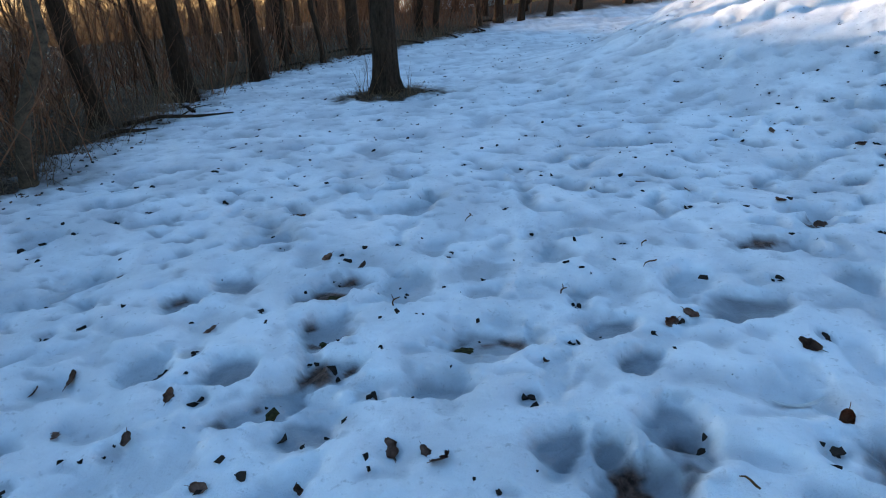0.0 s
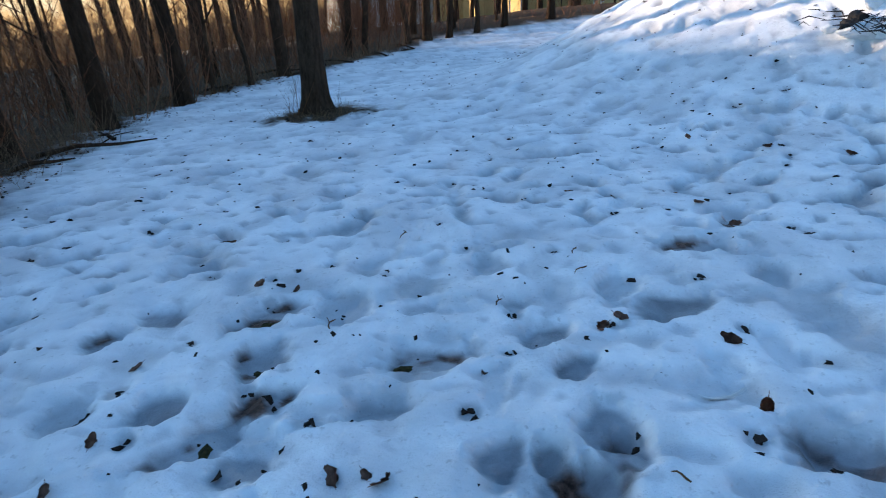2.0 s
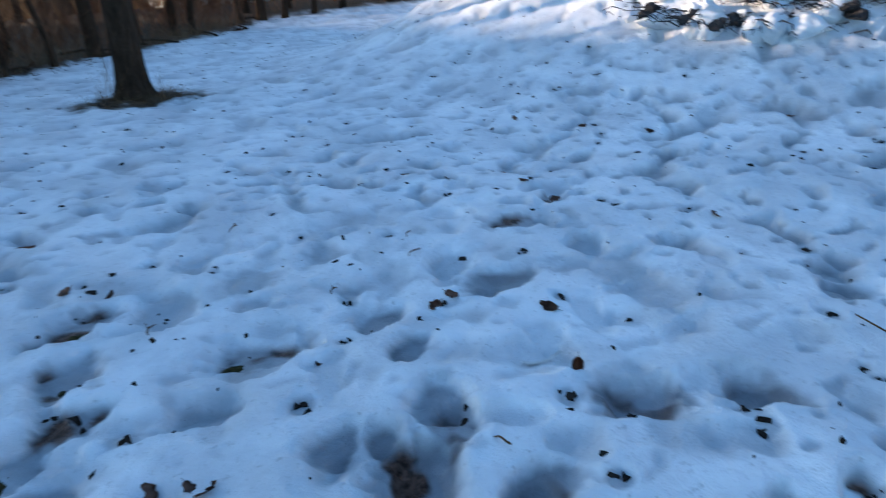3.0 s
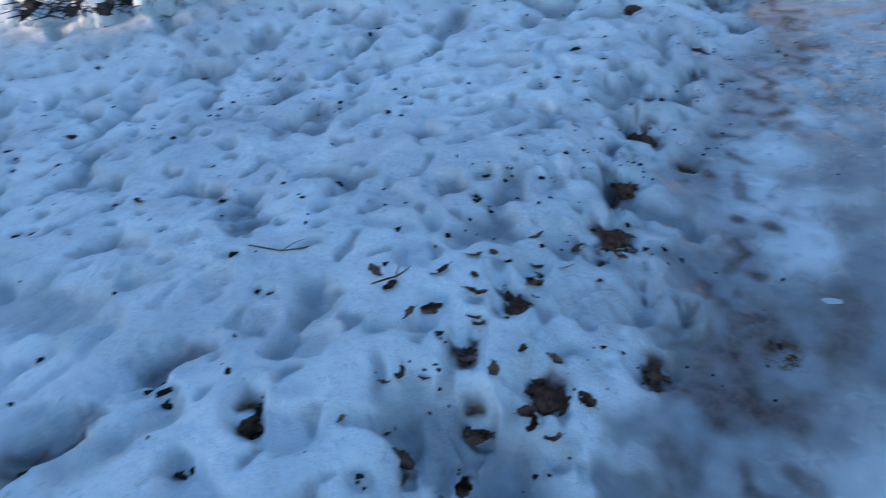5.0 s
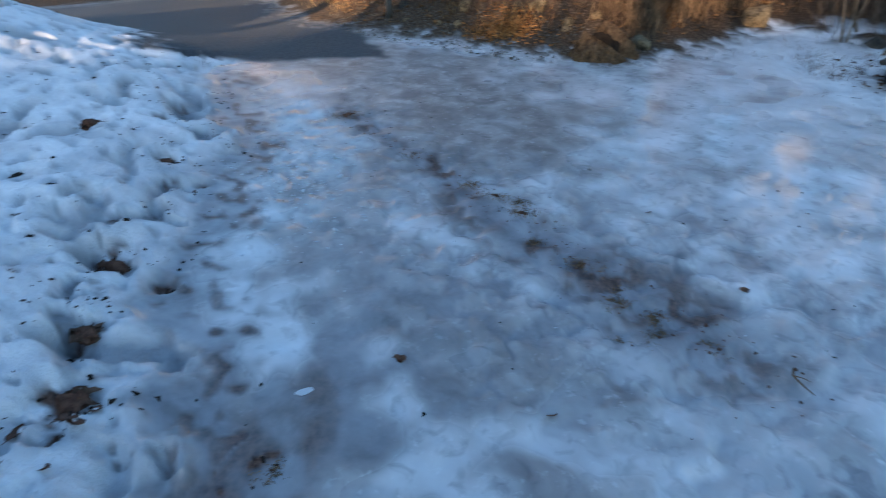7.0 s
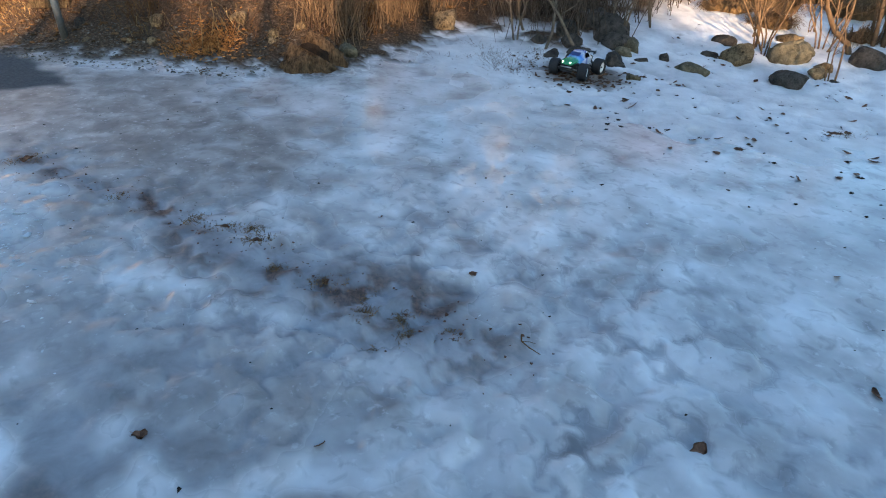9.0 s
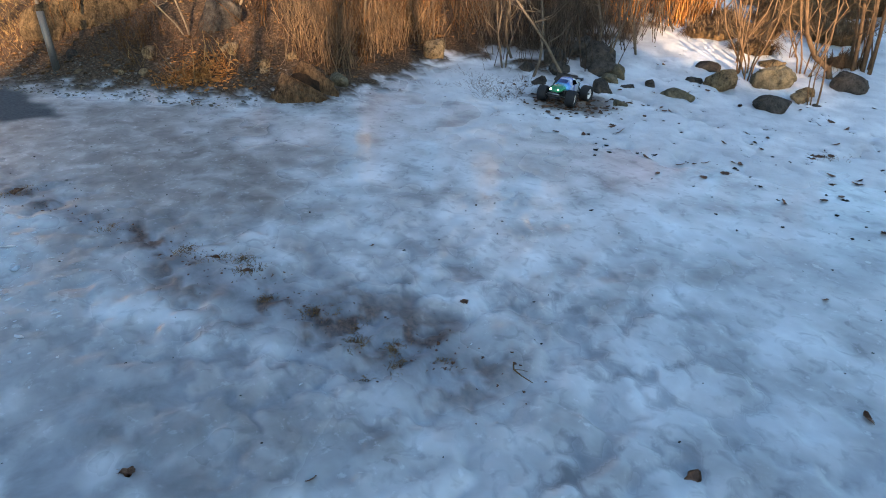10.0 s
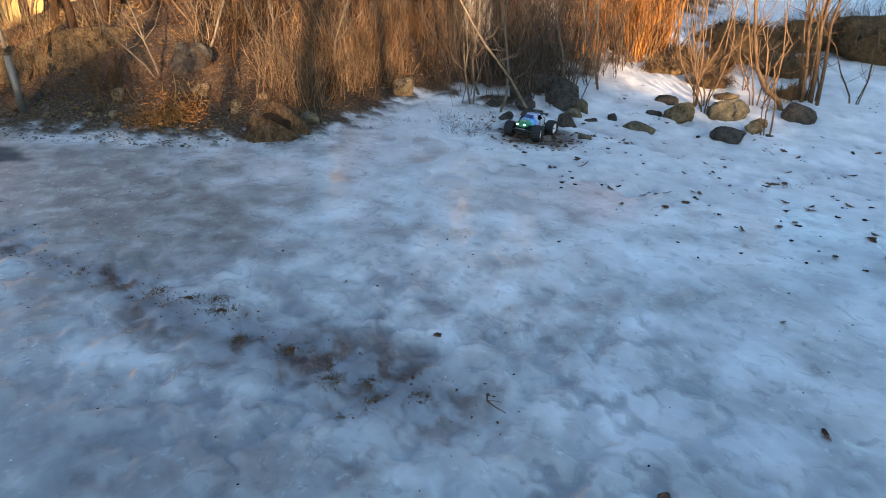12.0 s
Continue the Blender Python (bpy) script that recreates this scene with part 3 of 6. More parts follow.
class Batch:
    """Gathers stems and blades into one mesh."""
    def __init__(self):
        self.v, self.f = [], []

    def tube(self, points, radii, sides=4):
        v, f = tube_data(points, radii, sides)
        o = len(self.v)
        self.v += [tuple(p) for p in v]
        self.f += [tuple(i + o for i in q) for q in f]

    def quad(self, a, b, c, d):
        o = len(self.v)
        self.v += [tuple(a), tuple(b), tuple(c), tuple(d)]
        self.f.append((o, o + 1, o + 2, o + 3))

    def make(self, name, mat, parent=None, label="", smooth=True):
        ob = link(name, self.v, self.f, mat, smooth)
        if parent is not None:
            ob.parent = parent
        if label:
            ob["label"] = label
        return ob


def heights(x, y):
    return surface(np.asarray(x, float), np.asarray(y, float))[0]


rng = np.random.default_rng(7)
BARK = speckled("bark", (0.018, 0.010, 0.006), (0.078, 0.045, 0.026), 26, 0.95, 1.0, 0.03, 0.45, squeeze=0.22)
BARK_PALE = speckled("pale_bark", (0.040, 0.026, 0.016), (0.18, 0.120, 0.075), 14, 0.9, 0.6, 0.01, 0.3)
BIRCH = speckled("birch_bark", (0.22, 0.18, 0.14), (0.66, 0.58, 0.50), 9, 0.8, 0.4, 0.006, 0.2)
TWIG_DARK = speckled("dark_twigs", (0.055, 0.026, 0.010), (0.20, 0.10, 0.038), 3, 0.9, 0.2, 0.004, 0.9, island=True)
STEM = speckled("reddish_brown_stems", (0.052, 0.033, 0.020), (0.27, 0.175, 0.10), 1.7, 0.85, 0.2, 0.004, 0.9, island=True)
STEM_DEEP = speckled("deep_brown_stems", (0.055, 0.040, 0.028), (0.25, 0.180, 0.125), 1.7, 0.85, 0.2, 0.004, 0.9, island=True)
# darker copy of the stem colour that holds the thicket's shade
STEM_SHADED = speckled("shaded_grey_stems", (0.030, 0.023, 0.017), (0.165, 0.125, 0.092), 1.7, 0.85, 0.2, 0.004, 0.9, island=True)
BRACKEN_AND_SUNLIT = speckled("bracken_and_sunlit_stems", (0.13, 0.052, 0.016), (0.50, 0.235, 0.075), 2.5, 0.9, 0.2, 0.004, 0.9, island=True)
LITTER_WARM = speckled("warm_leaf_litter", (0.040, 0.023, 0.011), (0.21, 0.117, 0.055), 20, 0.85, 0.3, 0.004, 0.9, island=True)
STRAW = speckled("dry_grass", (0.14, 0.088, 0.038), (0.46, 0.31, 0.14), 2.5, 0.9, 0.2, 0.004, 0.9, island=True)
UNDERGROWTH = speckled("undergrowth_stems", (0.080, 0.034, 0.018), (0.29, 0.135, 0.070), 3, 0.9, 0.2, 0.004, 0.9, island=True)
LITTER = speckled("leaf_litter", (0.034, 0.021, 0.014), (0.150, 0.088, 0.058), 20, 0.85, 0.3, 0.004, 0.9, island=True)
TUFT = speckled("withered_tuft", (0.08, 0.050, 0.026), (0.30, 0.19, 0.10), 20, 0.9, 0.2, 0.004, 0.8, island=True)
LEAF = speckled("dead_leaf", (0.075, 0.042, 0.032), (0.27, 0.155, 0.110), 35, 0.8, 0.4, 0.004, 0.6)
DEBRIS = speckled("bark_crumbs", (0.010, 0.008, 0.007), (0.042, 0.031, 0.024), 8, 0.9, 0.4, 0.004, 0.6, island=True)
SOILC = speckled("soil_clod", (0.040, 0.020, 0.014), (0.20, 0.105, 0.070), 30, 0.95, 0.8, 0.01, 0.3)
ROCK = speckled("grey_brown_rock", (0.030, 0.020, 0.011), (0.40, 0.28, 0.155), 13, 0.85, 1.0, 0.05, 0.45, fine=4.0)
ROCK_DARK = speckled("dark_rock", (0.010, 0.009, 0.008), (0.145, 0.125, 0.105), 14, 0.8, 1.0, 0.06, 0.4)
GRAVEL = speckled("verge_gravel", (0.030, 0.027, 0.023), (0.22, 0.19, 0.155), 14, 0.8, 0.6, 0.02, 0.8, island=True)
ROCK_MOSS = speckled("mossy_rock", (0.026, 0.023, 0.014), (0.23, 0.19, 0.125), 13, 0.9, 0.8, 0.02, 0.3)
MOSS = speckled("moss", (0.016, 0.015, 0.007), (0.085, 0.07, 0.028), 70, 0.95, 1.0, 0.01, 0.3)


def stems(base, tip, bend, r0, sides=3, rings=4, taper=0.8):
    """Vertices and quads of many bent stems at once."""
    n = len(base)
    t = np.linspace(0, 1, rings)
    p = base[:, None] + tip[:, None] * t[None, :, None] + bend[:, None] * np.sin(np.pi * t)[None, :, None]
    r = r0[:, None] * (1 - taper * t)[None]
    w = 2 * np.pi * np.arange(sides) / sides
    ring = np.stack([np.cos(w), np.sin(w), 0 * w], -1)
    v = p[:, :, None] + ring[None, None] * r[:, :, None, None]
    idx = np.arange(n * rings * sides).reshape(n, rings, sides)
    a, b = idx[:, :-1], idx[:, 1:]
    f = np.stack([a, np.roll(a, -1, 2), np.roll(b, -1, 2), b], -1).reshape(-1, 4)
    return v.reshape(-1, 3), f


def merge(pieces):
    vs, fs, o = [], [], 0
    for v, f in pieces:
        vs.append(v)
        fs.append(f + o)
        o += len(v)
    return np.concatenate(vs), np.concatenate(fs)


def bushes(cx, cy, count, tall, spread, lean, thick, twigs=3, crook=0.06):
    """Stems that fan out from clump centres, with side twigs."""
    n = len(cx) * count
    bx = np.repeat(cx, count) + rng.normal(0, spread * 0.25, n)
    by = np.repeat(cy, count) + rng.normal(0, spread * 0.25, n)
    h = np.repeat(rng.uniform(0.65, 1.2, len(cx)), count) * tall * rng.uniform(0.45, 1.1, n)
    base = np.stack([bx, by, heights(bx, by) - 0.05], -1)
    tip = np.stack([rng.normal(0, lean, n) * h, rng.normal(0, lean, n) * h, h], -1)
    bend = rng.normal(0, crook, (n, 3)) * h[:, None]
    r0 = thick * rng.uniform(0.5, 1.3, n) * (0.5 + 0.5 * h / tall)
    out = [stems(base, tip, bend, r0)]
    for _ in range(twigs):
        t = rng.uniform(0.25, 0.9, n)
        b2 = base + tip * t[:, None] + bend * np.sin(np.pi * t)[:, None]
        l2 = h * rng.uniform(0.15, 0.42, n)
        ang = rng.uniform(0, 2 * np.pi, n)
        side = 0.35 + 3.0 * crook
        tip2 = np.stack([np.cos(ang) * l2 * side, np.sin(ang) * l2 * side, l2 * (1.1 - 3.0 * crook)], -1)
        out.append(stems(b2, tip2, rng.normal(0, 0.05, (n, 3)) * l2[:, None], r0 * 0.5, 3, 3))
    return merge(out)


# ---- the wood ----
def tree_mesh(seed, tall, radius, first_limb=0.35, wander=0.05, spread=0.45):
    """Trunk and bare crown of one tree as two lists of stems."""
    r = random.Random(seed)
    trunk = []
    x = y = 0.0
    n = 12
    for i in range(n + 1):
        t = i / n
        flare = 1 + spread * math.exp(-t * tall / 0.10)
        trunk.append(((x, y, t * tall - 0.15 * (i == 0)), radius * (1 - 0.78 * t) * flare))
        x += r.gauss(0, wander) * tall / n
        y += r.gauss(0, wander) * tall / n
    # a few more rings near the foot
    foot = [((0, 0, z), radius * (1 + spread * math.exp(-z / 0.10))) for z in (0.05, 0.12, 0.22, 0.38)]
    trunk = [trunk[0]] + foot + trunk[1:]
    crown = Batch()
    for k in range(16):
        t = first_limb + (0.98 - first_limb) * k / 16
        i = min(n - 1, int(t * n))
        p, rad = trunk[i + 4]
        a = r.uniform(0, 2 * math.pi)
        ln = tall * 0.28 * (1.1 - t) + 0.4
        pts, rr = [Vector(p)], [rad * 0.45]
        d = Vector((math.cos(a), math.sin(a), r.uniform(0.35, 1.0))).normalized()
        for s in range(4):
            d = (d + Vector((r.gauss(0, 0.2), r.gauss(0, 0.2), 0.12))).normalized()
            pts.append(pts[-1] + d * ln / 4)
            rr.append(rr[-1] * 0.66)
        crown.tube(pts, rr, 5)
        for q in range(5):
            b = pts[r.randint(1, 4)]
            d2 = Vector((r.gauss(0, 1), r.gauss(0, 1), r.uniform(0.1, 1))).normalized()
            crown.tube([b, b + d2 * ln * 0.2 + Vector((0, 0, 0.02)), b + d2 * ln * 0.42 + Vector((0, 0, 0.08))], [rr[2] * 0.5, rr[2] * 0.35, 0.003], 3)
    return trunk, crown


def tree(seed, tall, radius, mat, label, first_limb=0.35, wander=0.05, sides=12, flare=0.45):
    trunk, crown = tree_mesh(seed, tall, radius, first_limb, wander, flare)
    root = new("tree")
    v, f = tube_data([p for p, _ in trunk], [q for _, q in trunk], sides)
    v = np.array([tuple(p) for p in v])
    ang = np.arctan2(v[:, 1], v[:, 0])
    swell = 1 + 0.16 * np.sin(ang * 5 + seed) * np.exp(-np.clip(v[:, 2], 0, 9) / 0.35) + 0.05 * wave(ang * 2, v[:, 2] * 2 + seed, 3)
    v[:, :2] *= swell[:, None]
    t = link("trunk", v, f, mat)
    t.parent = root
    crown.make("crown", mat, root)
    return tagged(root, label, "tree")


kinds = [tree(3 + k, 9.5 + 0.7 * k, (0.085, 0.115, 0.045, 0.07, 0.03)[k], BARK, "bare dark tree of the wood, standing in brown litter", (0.3, 0.4, 0.18, 0.33, 0.15)[k], (0.05, 0.035, 0.07, 0.05, 0.08)[k]) for k in range(5)]
spots = [(-3.25, 7.4), (-2.8, 8.95), (-2.6, 9.8), (-2.15, 10.5), (-1.75, 11.6), (-0.65, 14.9), (-0.27, 14.7), (0.81, 16.0), (1.35, 16.4), (1.95, 16.5), (2.74, 16.8), (-3.7, 6.2), (-4.2, 5.2), (-3.9, 8.0), (-1.2, 12.9), (3.6, 17.3), (5.0, 17.6)]
sizes = [1, 1, 4, 2, 1, 0, 3, 3, 1, 0, 3, 0, 2, 4, 3, 0, 1]
tries = 0
while len(spots) < 135 and tries < 6000:
    tries += 1
    px, py = rng.uniform(-26, 14), rng.uniform(1.0, 32)
    inside = px < float(wood_edge(py)) - 0.5 or py > 17.2
    if px < -4.5 and 3.5 < px * 0.616 + py * 0.788 < 11 and rng.uniform() < 0.7:
        continue
    if not inside or (px < -9 and abs(px * 0.616 + py * 0.788) < 8.0 and rng.uniform() < 0.86):
        continue
    if min(math.hypot(px - a, py - b) for a, b in spots) < 0.55 + 0.035 * math.hypot(px, py):
        continue
    spots.append((px, py))
    sizes.append(int(rng.integers(0, 5)))
used = set()
for (px, py), k in zip(spots, sizes):
    m = pose(px, py, float(land(px, py)) - 0.02, rng.normal(0, 1.4), rng.normal(0, 1.4), rng.uniform(0, 360))
    if k in used:
        ob = copy_thing(kinds[k], m)
    else:
        ob = kinds[k]
        ob.matrix_basis = m
        used.add(k)
    tagged(ob, group="trees of the wood")

lone = tree(41, 10.0, 0.145, speckled("lone_bark", (0.014, 0.008, 0.005), (0.082, 0.052, 0.032), 24, 0.95, 1.0, 0.03, 0.1, squeeze=0.22), "single bare tree with rough grey-brown bark in bare soil", 0.42, 0.012, 18, 0.95)
lone.matrix_basis = pose(-0.80, 7.1, height(-0.80, 7.1) - 0.03, 0, 1.5, 20)

# the pale crooked sapling at the edge of the wood
root = new("crooked_tree")
bat = Batch()
stem_at = [(0, 0, -0.1), (0.06, 0, 0.2), (0.15, 0.01, 0.5), (0.30, 0.02, 0.75), (0.45, 0.03, 1.0), (0.46, 0.02, 1.3), (0.46, 0.03, 1.6), (0.62, 0.05, 2.2), (0.75, 0.1, 3.2)]
bat.tube(stem_at, [0.070, 0.052, 0.046, 0.043, 0.041, 0.040, 0.036, 0.030, 0.016], 10)
bat.make("trunk", BARK_PALE, root)
bat = Batch()
bat.tube([(0.45, 0, 1.3), (0.38, 0.02, 1.6), (0.33, 0.05, 2.0), (0.30, 0.1, 2.8)], [0.033, 0.027, 0.022, 0.01], 7)
for k in range(14):
    z = 1.2 + 0.12 * k
    a = k * 2.4
    bat.tube([(0.44 + 0.11 * (z - 1.2), 0, z), (0.48 + 0.25 * math.cos(a), 0.25 * math.sin(a), z + 0.2), (0.52 + 0.5 * math.cos(a), 0.5 * math.sin(a), z + 0.3)], [0.012, 0.008, 0.003], 3)
bat.make("crown", BARK_PALE, root)
root.matrix_basis = pose(-3.13, 4.13, height(-3.13, 4.13))
tagged(root, "thin pale crooked tree forking at head height", "tree")

# undergrowth of the wood
n = 620
bx, by = rng.uniform(-15, 8, 4 * n), rng.uniform(1, 26, 4 * n)
dist_in = wood_edge(by) - bx
keep = ((dist_in > 0.1) & (dist_in < 5.5)) | ((by > 16.8) & (by < 20) & (bx > -3) & (rng.uniform(0, 1, 4 * n) < np.where(bx > 0.5, 0.18, 0.6)))
bx, by = bx[keep][:n], by[keep][:n]
v, f = bushes(bx, by, 5, 1.9, 0.8, 0.30, 0.0085, 6, 0.15)
tagged(link("undergrowth", v, f, UNDERGROWTH), "dense dark leafless undergrowth along the wood", "undergrowth", kind="stuff")
ex = rng.uniform(0, 1, 260)
by = 1.0 + ex * 15.5
bx = wood_edge(by) - rng.uniform(0.0, 0.5, 260)
v, f = bushes(bx, by, 10, 0.45, 0.5, 0.5, 0.003, 0)
tagged(link("edge_grass", v, f, STEM), "withered brown grass along the edge of the wood", "grass", kind="stuff")
# fallen branches in the litter along the edge
for k in range(16):
    y_ = 5.5 + 0.72 * k + rng.uniform(-0.3, 0.3)
    x_ = float(wood_edge(y_)) + rng.uniform(-0.5, 0.25)
    bat = Batch()
    ln = rng.uniform(0.3, 1.1)
    bat.tube([(-ln / 2, 0, 0.02), (-ln / 6, 0.05 * ln, 0.05), (ln / 6, -0.03 * ln, 0.04), (ln / 2, 0.04, 0.02)], [0.022, 0.02, 0.015, 0.006], 6)
    bat.tube([(0, 0, 0.04), (0.15 * ln, 0.16 * ln, 0.08), (0.3 * ln, 0.25 * ln, 0.07)], [0.01, 0.007, 0.003], 4)
    ob = bat.make("fallen_branch", BARK)
    ob.matrix_basis = pose(x_, y_, height(x_, y_), 0, 0, rng.uniform(0, 180))
    tagged(ob, "fallen dark branch in the litter at the edge of the wood", "branch", "fallen branches")
a = rng.uniform(0, 2 * np.pi, 90)
rr = rng.uniform(0.15, 0.48, 90)
v, f = bushes(-0.80 + rr * np.cos(a), 7.1 + rr * np.sin(a), 12, 0.13, 0.2, 0.7, 0.0025, 0)
tagged(link("tree_foot_grass", v, f, TUFT), "withered grass round the foot of the tree", "grass", kind="stuff")
v, f = bushes(np.array([-1.02, -0.95, -1.1, -0.5]), np.array([6.95, 7.0, 7.1, 6.95]), 4, 0.6, 0.15, 0.28, 0.005, 2)
tagged(link("tree_shoots", v, f, TWIG_DARK), "thin shoots growing from the foot of the tree", "shoots", kind="stuff")


# ---- houses beyond ----
WALL_W = speckled("white_render", (0.62, 0.60, 0.56), (0.78, 0.76, 0.72), 2, 0.9, 0.2, 0.01, 0.05)
WALL_Y = speckled("ochre_boards", (0.38, 0.26, 0.10), (0.50, 0.35, 0.15), 3, 0.85, 0.3, 0.01, 0.05)
ROOF = speckled("dark_roof", (0.03, 0.028, 0.027), (0.09, 0.08, 0.075), 6, 0.85, 0.5, 0.02, 0.05)
PANE = plain("window_glass", (0.04, 0.045, 0.05), 0.05)
# orange pane that gives off a glow of its own
GLOW, gn, gl, gb = material("glowing_pane")
gb.inputs["Base Color"].default_value = (0.5, 0.25, 0.06, 1)
gl.new(ramp(gn, gl, tex_noise(gn, gl, 1.3, 2, 0.5, place(gn)), (0.3, (0.9, 0.42, 0.10)), (0.7, (1.0, 0.58, 0.20))), gb.inputs["Emission Color"])
gb.inputs["Emission Strength"].default_value = 0.32
FRAME = plain("window_frame_paint", (0.75, 0.74, 0.70), 0.5)


def box(bm, x0, x1, y0, y1, z0, z1):
    m = Matrix.LocRotScale(((x0 + x1) / 2, (y0 + y1) / 2, (z0 + z1) / 2), None, (x1 - x0, y1 - y0, z1 - z0))
    return bmesh.ops.create_cube(bm, size=1, matrix=m)["verts"]


def house(w, d, h, wall, label, lit=-1):
    root = new("house")
    bm = bmesh.new()
    box(bm, -w / 2, w / 2, -d / 2, d / 2, -1.0, h)
    part("wall", bm, wall, root, "", False)
    bm = bmesh.new()
    g = [bm.verts.new(p) for p in ((-w / 2 - 0.4, -d / 2 - 0.5, h), (w / 2 + 0.4, -d / 2 - 0.5, h), (w / 2 + 0.4, d / 2 + 0.5, h), (-w / 2 - 0.4, d / 2 + 0.5, h), (-w / 2 - 0.4, 0, h + d * 0.36), (w / 2 + 0.4, 0, h + d * 0.36))]
    for q in ((0, 1, 5, 4), (2, 3, 4, 5), (0, 4, 3), (1, 2, 5), (3, 2, 1, 0)):
        bm.faces.new([g[i] for i in q])
    roof = part("roof", bm, ROOF, root, "", False)
    bm = bmesh.new()
    box(bm, w * 0.2, w * 0.2 + 0.6, -0.3, 0.3, h + d * 0.2, h + d * 0.36 + 0.8)
    part("chimney", bm, WALL_W, roof, "", False)
    count = 0
    for storey in range(max(1, int(h // 2.6))):
        for side in (-1, 1):
            for k in range(int(w // 2.4)):
                x = -w / 2 + (k + 0.5) * w / int(w // 2.4)
                z = 0.9 + storey * 2.7
                y = side * d / 2
                bm = bmesh.new()
                box(bm, x - 0.6, x + 0.6, y - 0.04, y + 0.04, z, z + 1.3)
                win = part("window", bm, FRAME, root, "", False)
                for s in (-1, 1):
                    bm = bmesh.new()
                    box(bm, x + s * 0.29 - 0.24, x + s * 0.29 + 0.24, y - 0.06, y + 0.06, z + 0.07, z + 1.23)
                    part("pane", bm, GLOW if count == lit else PANE, win, "glowing orange pane" if count == lit else "", False)
                count += 1
    return tagged(root, label, "house")


h1 = house(12, 8, 5.4, WALL_Y, "ochre two-storey house beyond the wood, lit by the low sun")
h1.matrix_basis = pose(9.5, 36, float(land(9.5, 36)) + 0.3, 0, 0, 62)
# shed added to carry the glowing pane
h4 = house(3.2, 3.0, 2.5, WALL_Y, "small ochre shed added to hold a glowing orange pane", 0)
h4.matrix_basis = pose(6.3, 31, float(land(6.3, 31)) - 0.55, 0, 0, 6)
h2 = house(10, 7, 5.4, WALL_W, "white house with dark windows beyond the bare trees")
h2.matrix_basis = pose(2.5, 40, float(land(2.5, 40)) + 0.3, 0, 0, 10)
h3 = house(14, 9, 8.0, WALL_Y, "ochre apartment house above the brushy bank, lit by the low sun")
h3.matrix_basis = pose(31, -6.6, float(land(31, -6.6)) - 1.3, 0, 0, 72)


# far glowing sheet, painted as low evening sky and the brown haze between trunks
m, n, l, b = material("painted_evening_glow")
gz = n.new("ShaderNodeSeparateXYZ")
l.new(place(n), gz.inputs[0])
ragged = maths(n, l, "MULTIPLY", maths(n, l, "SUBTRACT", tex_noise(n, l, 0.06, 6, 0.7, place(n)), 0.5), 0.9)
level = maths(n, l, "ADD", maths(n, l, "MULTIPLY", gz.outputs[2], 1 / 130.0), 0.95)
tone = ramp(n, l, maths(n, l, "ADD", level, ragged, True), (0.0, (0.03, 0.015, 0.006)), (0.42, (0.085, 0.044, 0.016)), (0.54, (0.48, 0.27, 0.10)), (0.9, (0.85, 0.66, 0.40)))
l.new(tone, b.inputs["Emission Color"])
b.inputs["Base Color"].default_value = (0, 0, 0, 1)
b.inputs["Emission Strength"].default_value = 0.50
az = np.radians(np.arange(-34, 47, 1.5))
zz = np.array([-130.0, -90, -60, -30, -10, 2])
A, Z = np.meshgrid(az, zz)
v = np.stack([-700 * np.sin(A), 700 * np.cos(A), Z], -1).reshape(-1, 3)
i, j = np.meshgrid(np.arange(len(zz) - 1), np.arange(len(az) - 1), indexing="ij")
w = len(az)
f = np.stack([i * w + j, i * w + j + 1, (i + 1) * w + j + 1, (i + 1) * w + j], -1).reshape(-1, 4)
tagged(link("backdrop", v, f, m), "glowing sheet painted as hazy golden evening sky beyond the wood", "sky", kind="structure")


# ---- rocks ----
def rock_mesh(seed, w, d, h, sharp=0.85):
    """A weathered stone: the hull of a few corners, worn round and pitted."""
    r = random.Random(seed)
    bm = bmesh.new()
    for _ in range(int(13 + 9 * (1 - sharp))):
        p = Vector((r.gauss(0, 1), r.gauss(0, 1), r.gauss(0, 1))).normalized()
        blunt = (abs(p.x) ** 5 + abs(p.y) ** 5 + abs(p.z) ** 5) ** 0.2
        p *= (1 - 0.6 * sharp + 0.6 * sharp * 0.85 / blunt) * r.uniform(0.82, 1.10)
        bm.verts.new(p)
    hull = bmesh.ops.convex_hull(bm, input=list(bm.verts))
    bmesh.ops.delete(bm, geom=[g for g in set(hull["geom_interior"]) | set(hull["geom_unused"]) if isinstance(g, bmesh.types.BMVert)], context="VERTS")
    bmesh.ops.bevel(bm, geom=list(bm.edges), offset=0.05 + 0.13 * (1 - sharp), segments=2, affect="EDGES", clamp_overlap=True)
    bmesh.ops.triangulate(bm, faces=list(bm.faces))
    bmesh.ops.subdivide_edges(bm, edges=[e for e in bm.edges if e.calc_length() > 0.12], cuts=2, use_grid_fill=True)
    for vert in bm.verts:
        p = vert.co
        p += p.normalized() * (0.10 * noise.noise(p * 1.6 + Vector((seed, 0, 0))) + 0.055 * noise.noise(p * 3.9 + Vector((0, seed, 0))) + 0.03 * noise.noise(p * 9 + Vector((0, 0, seed))))
        p.x *= w / 2
        p.y *= d / 2
        p.z = p.z * h * 0.70 + h * 0.30
    bmesh.ops.recalc_face_normals(bm, faces=bm.faces)
    return bm


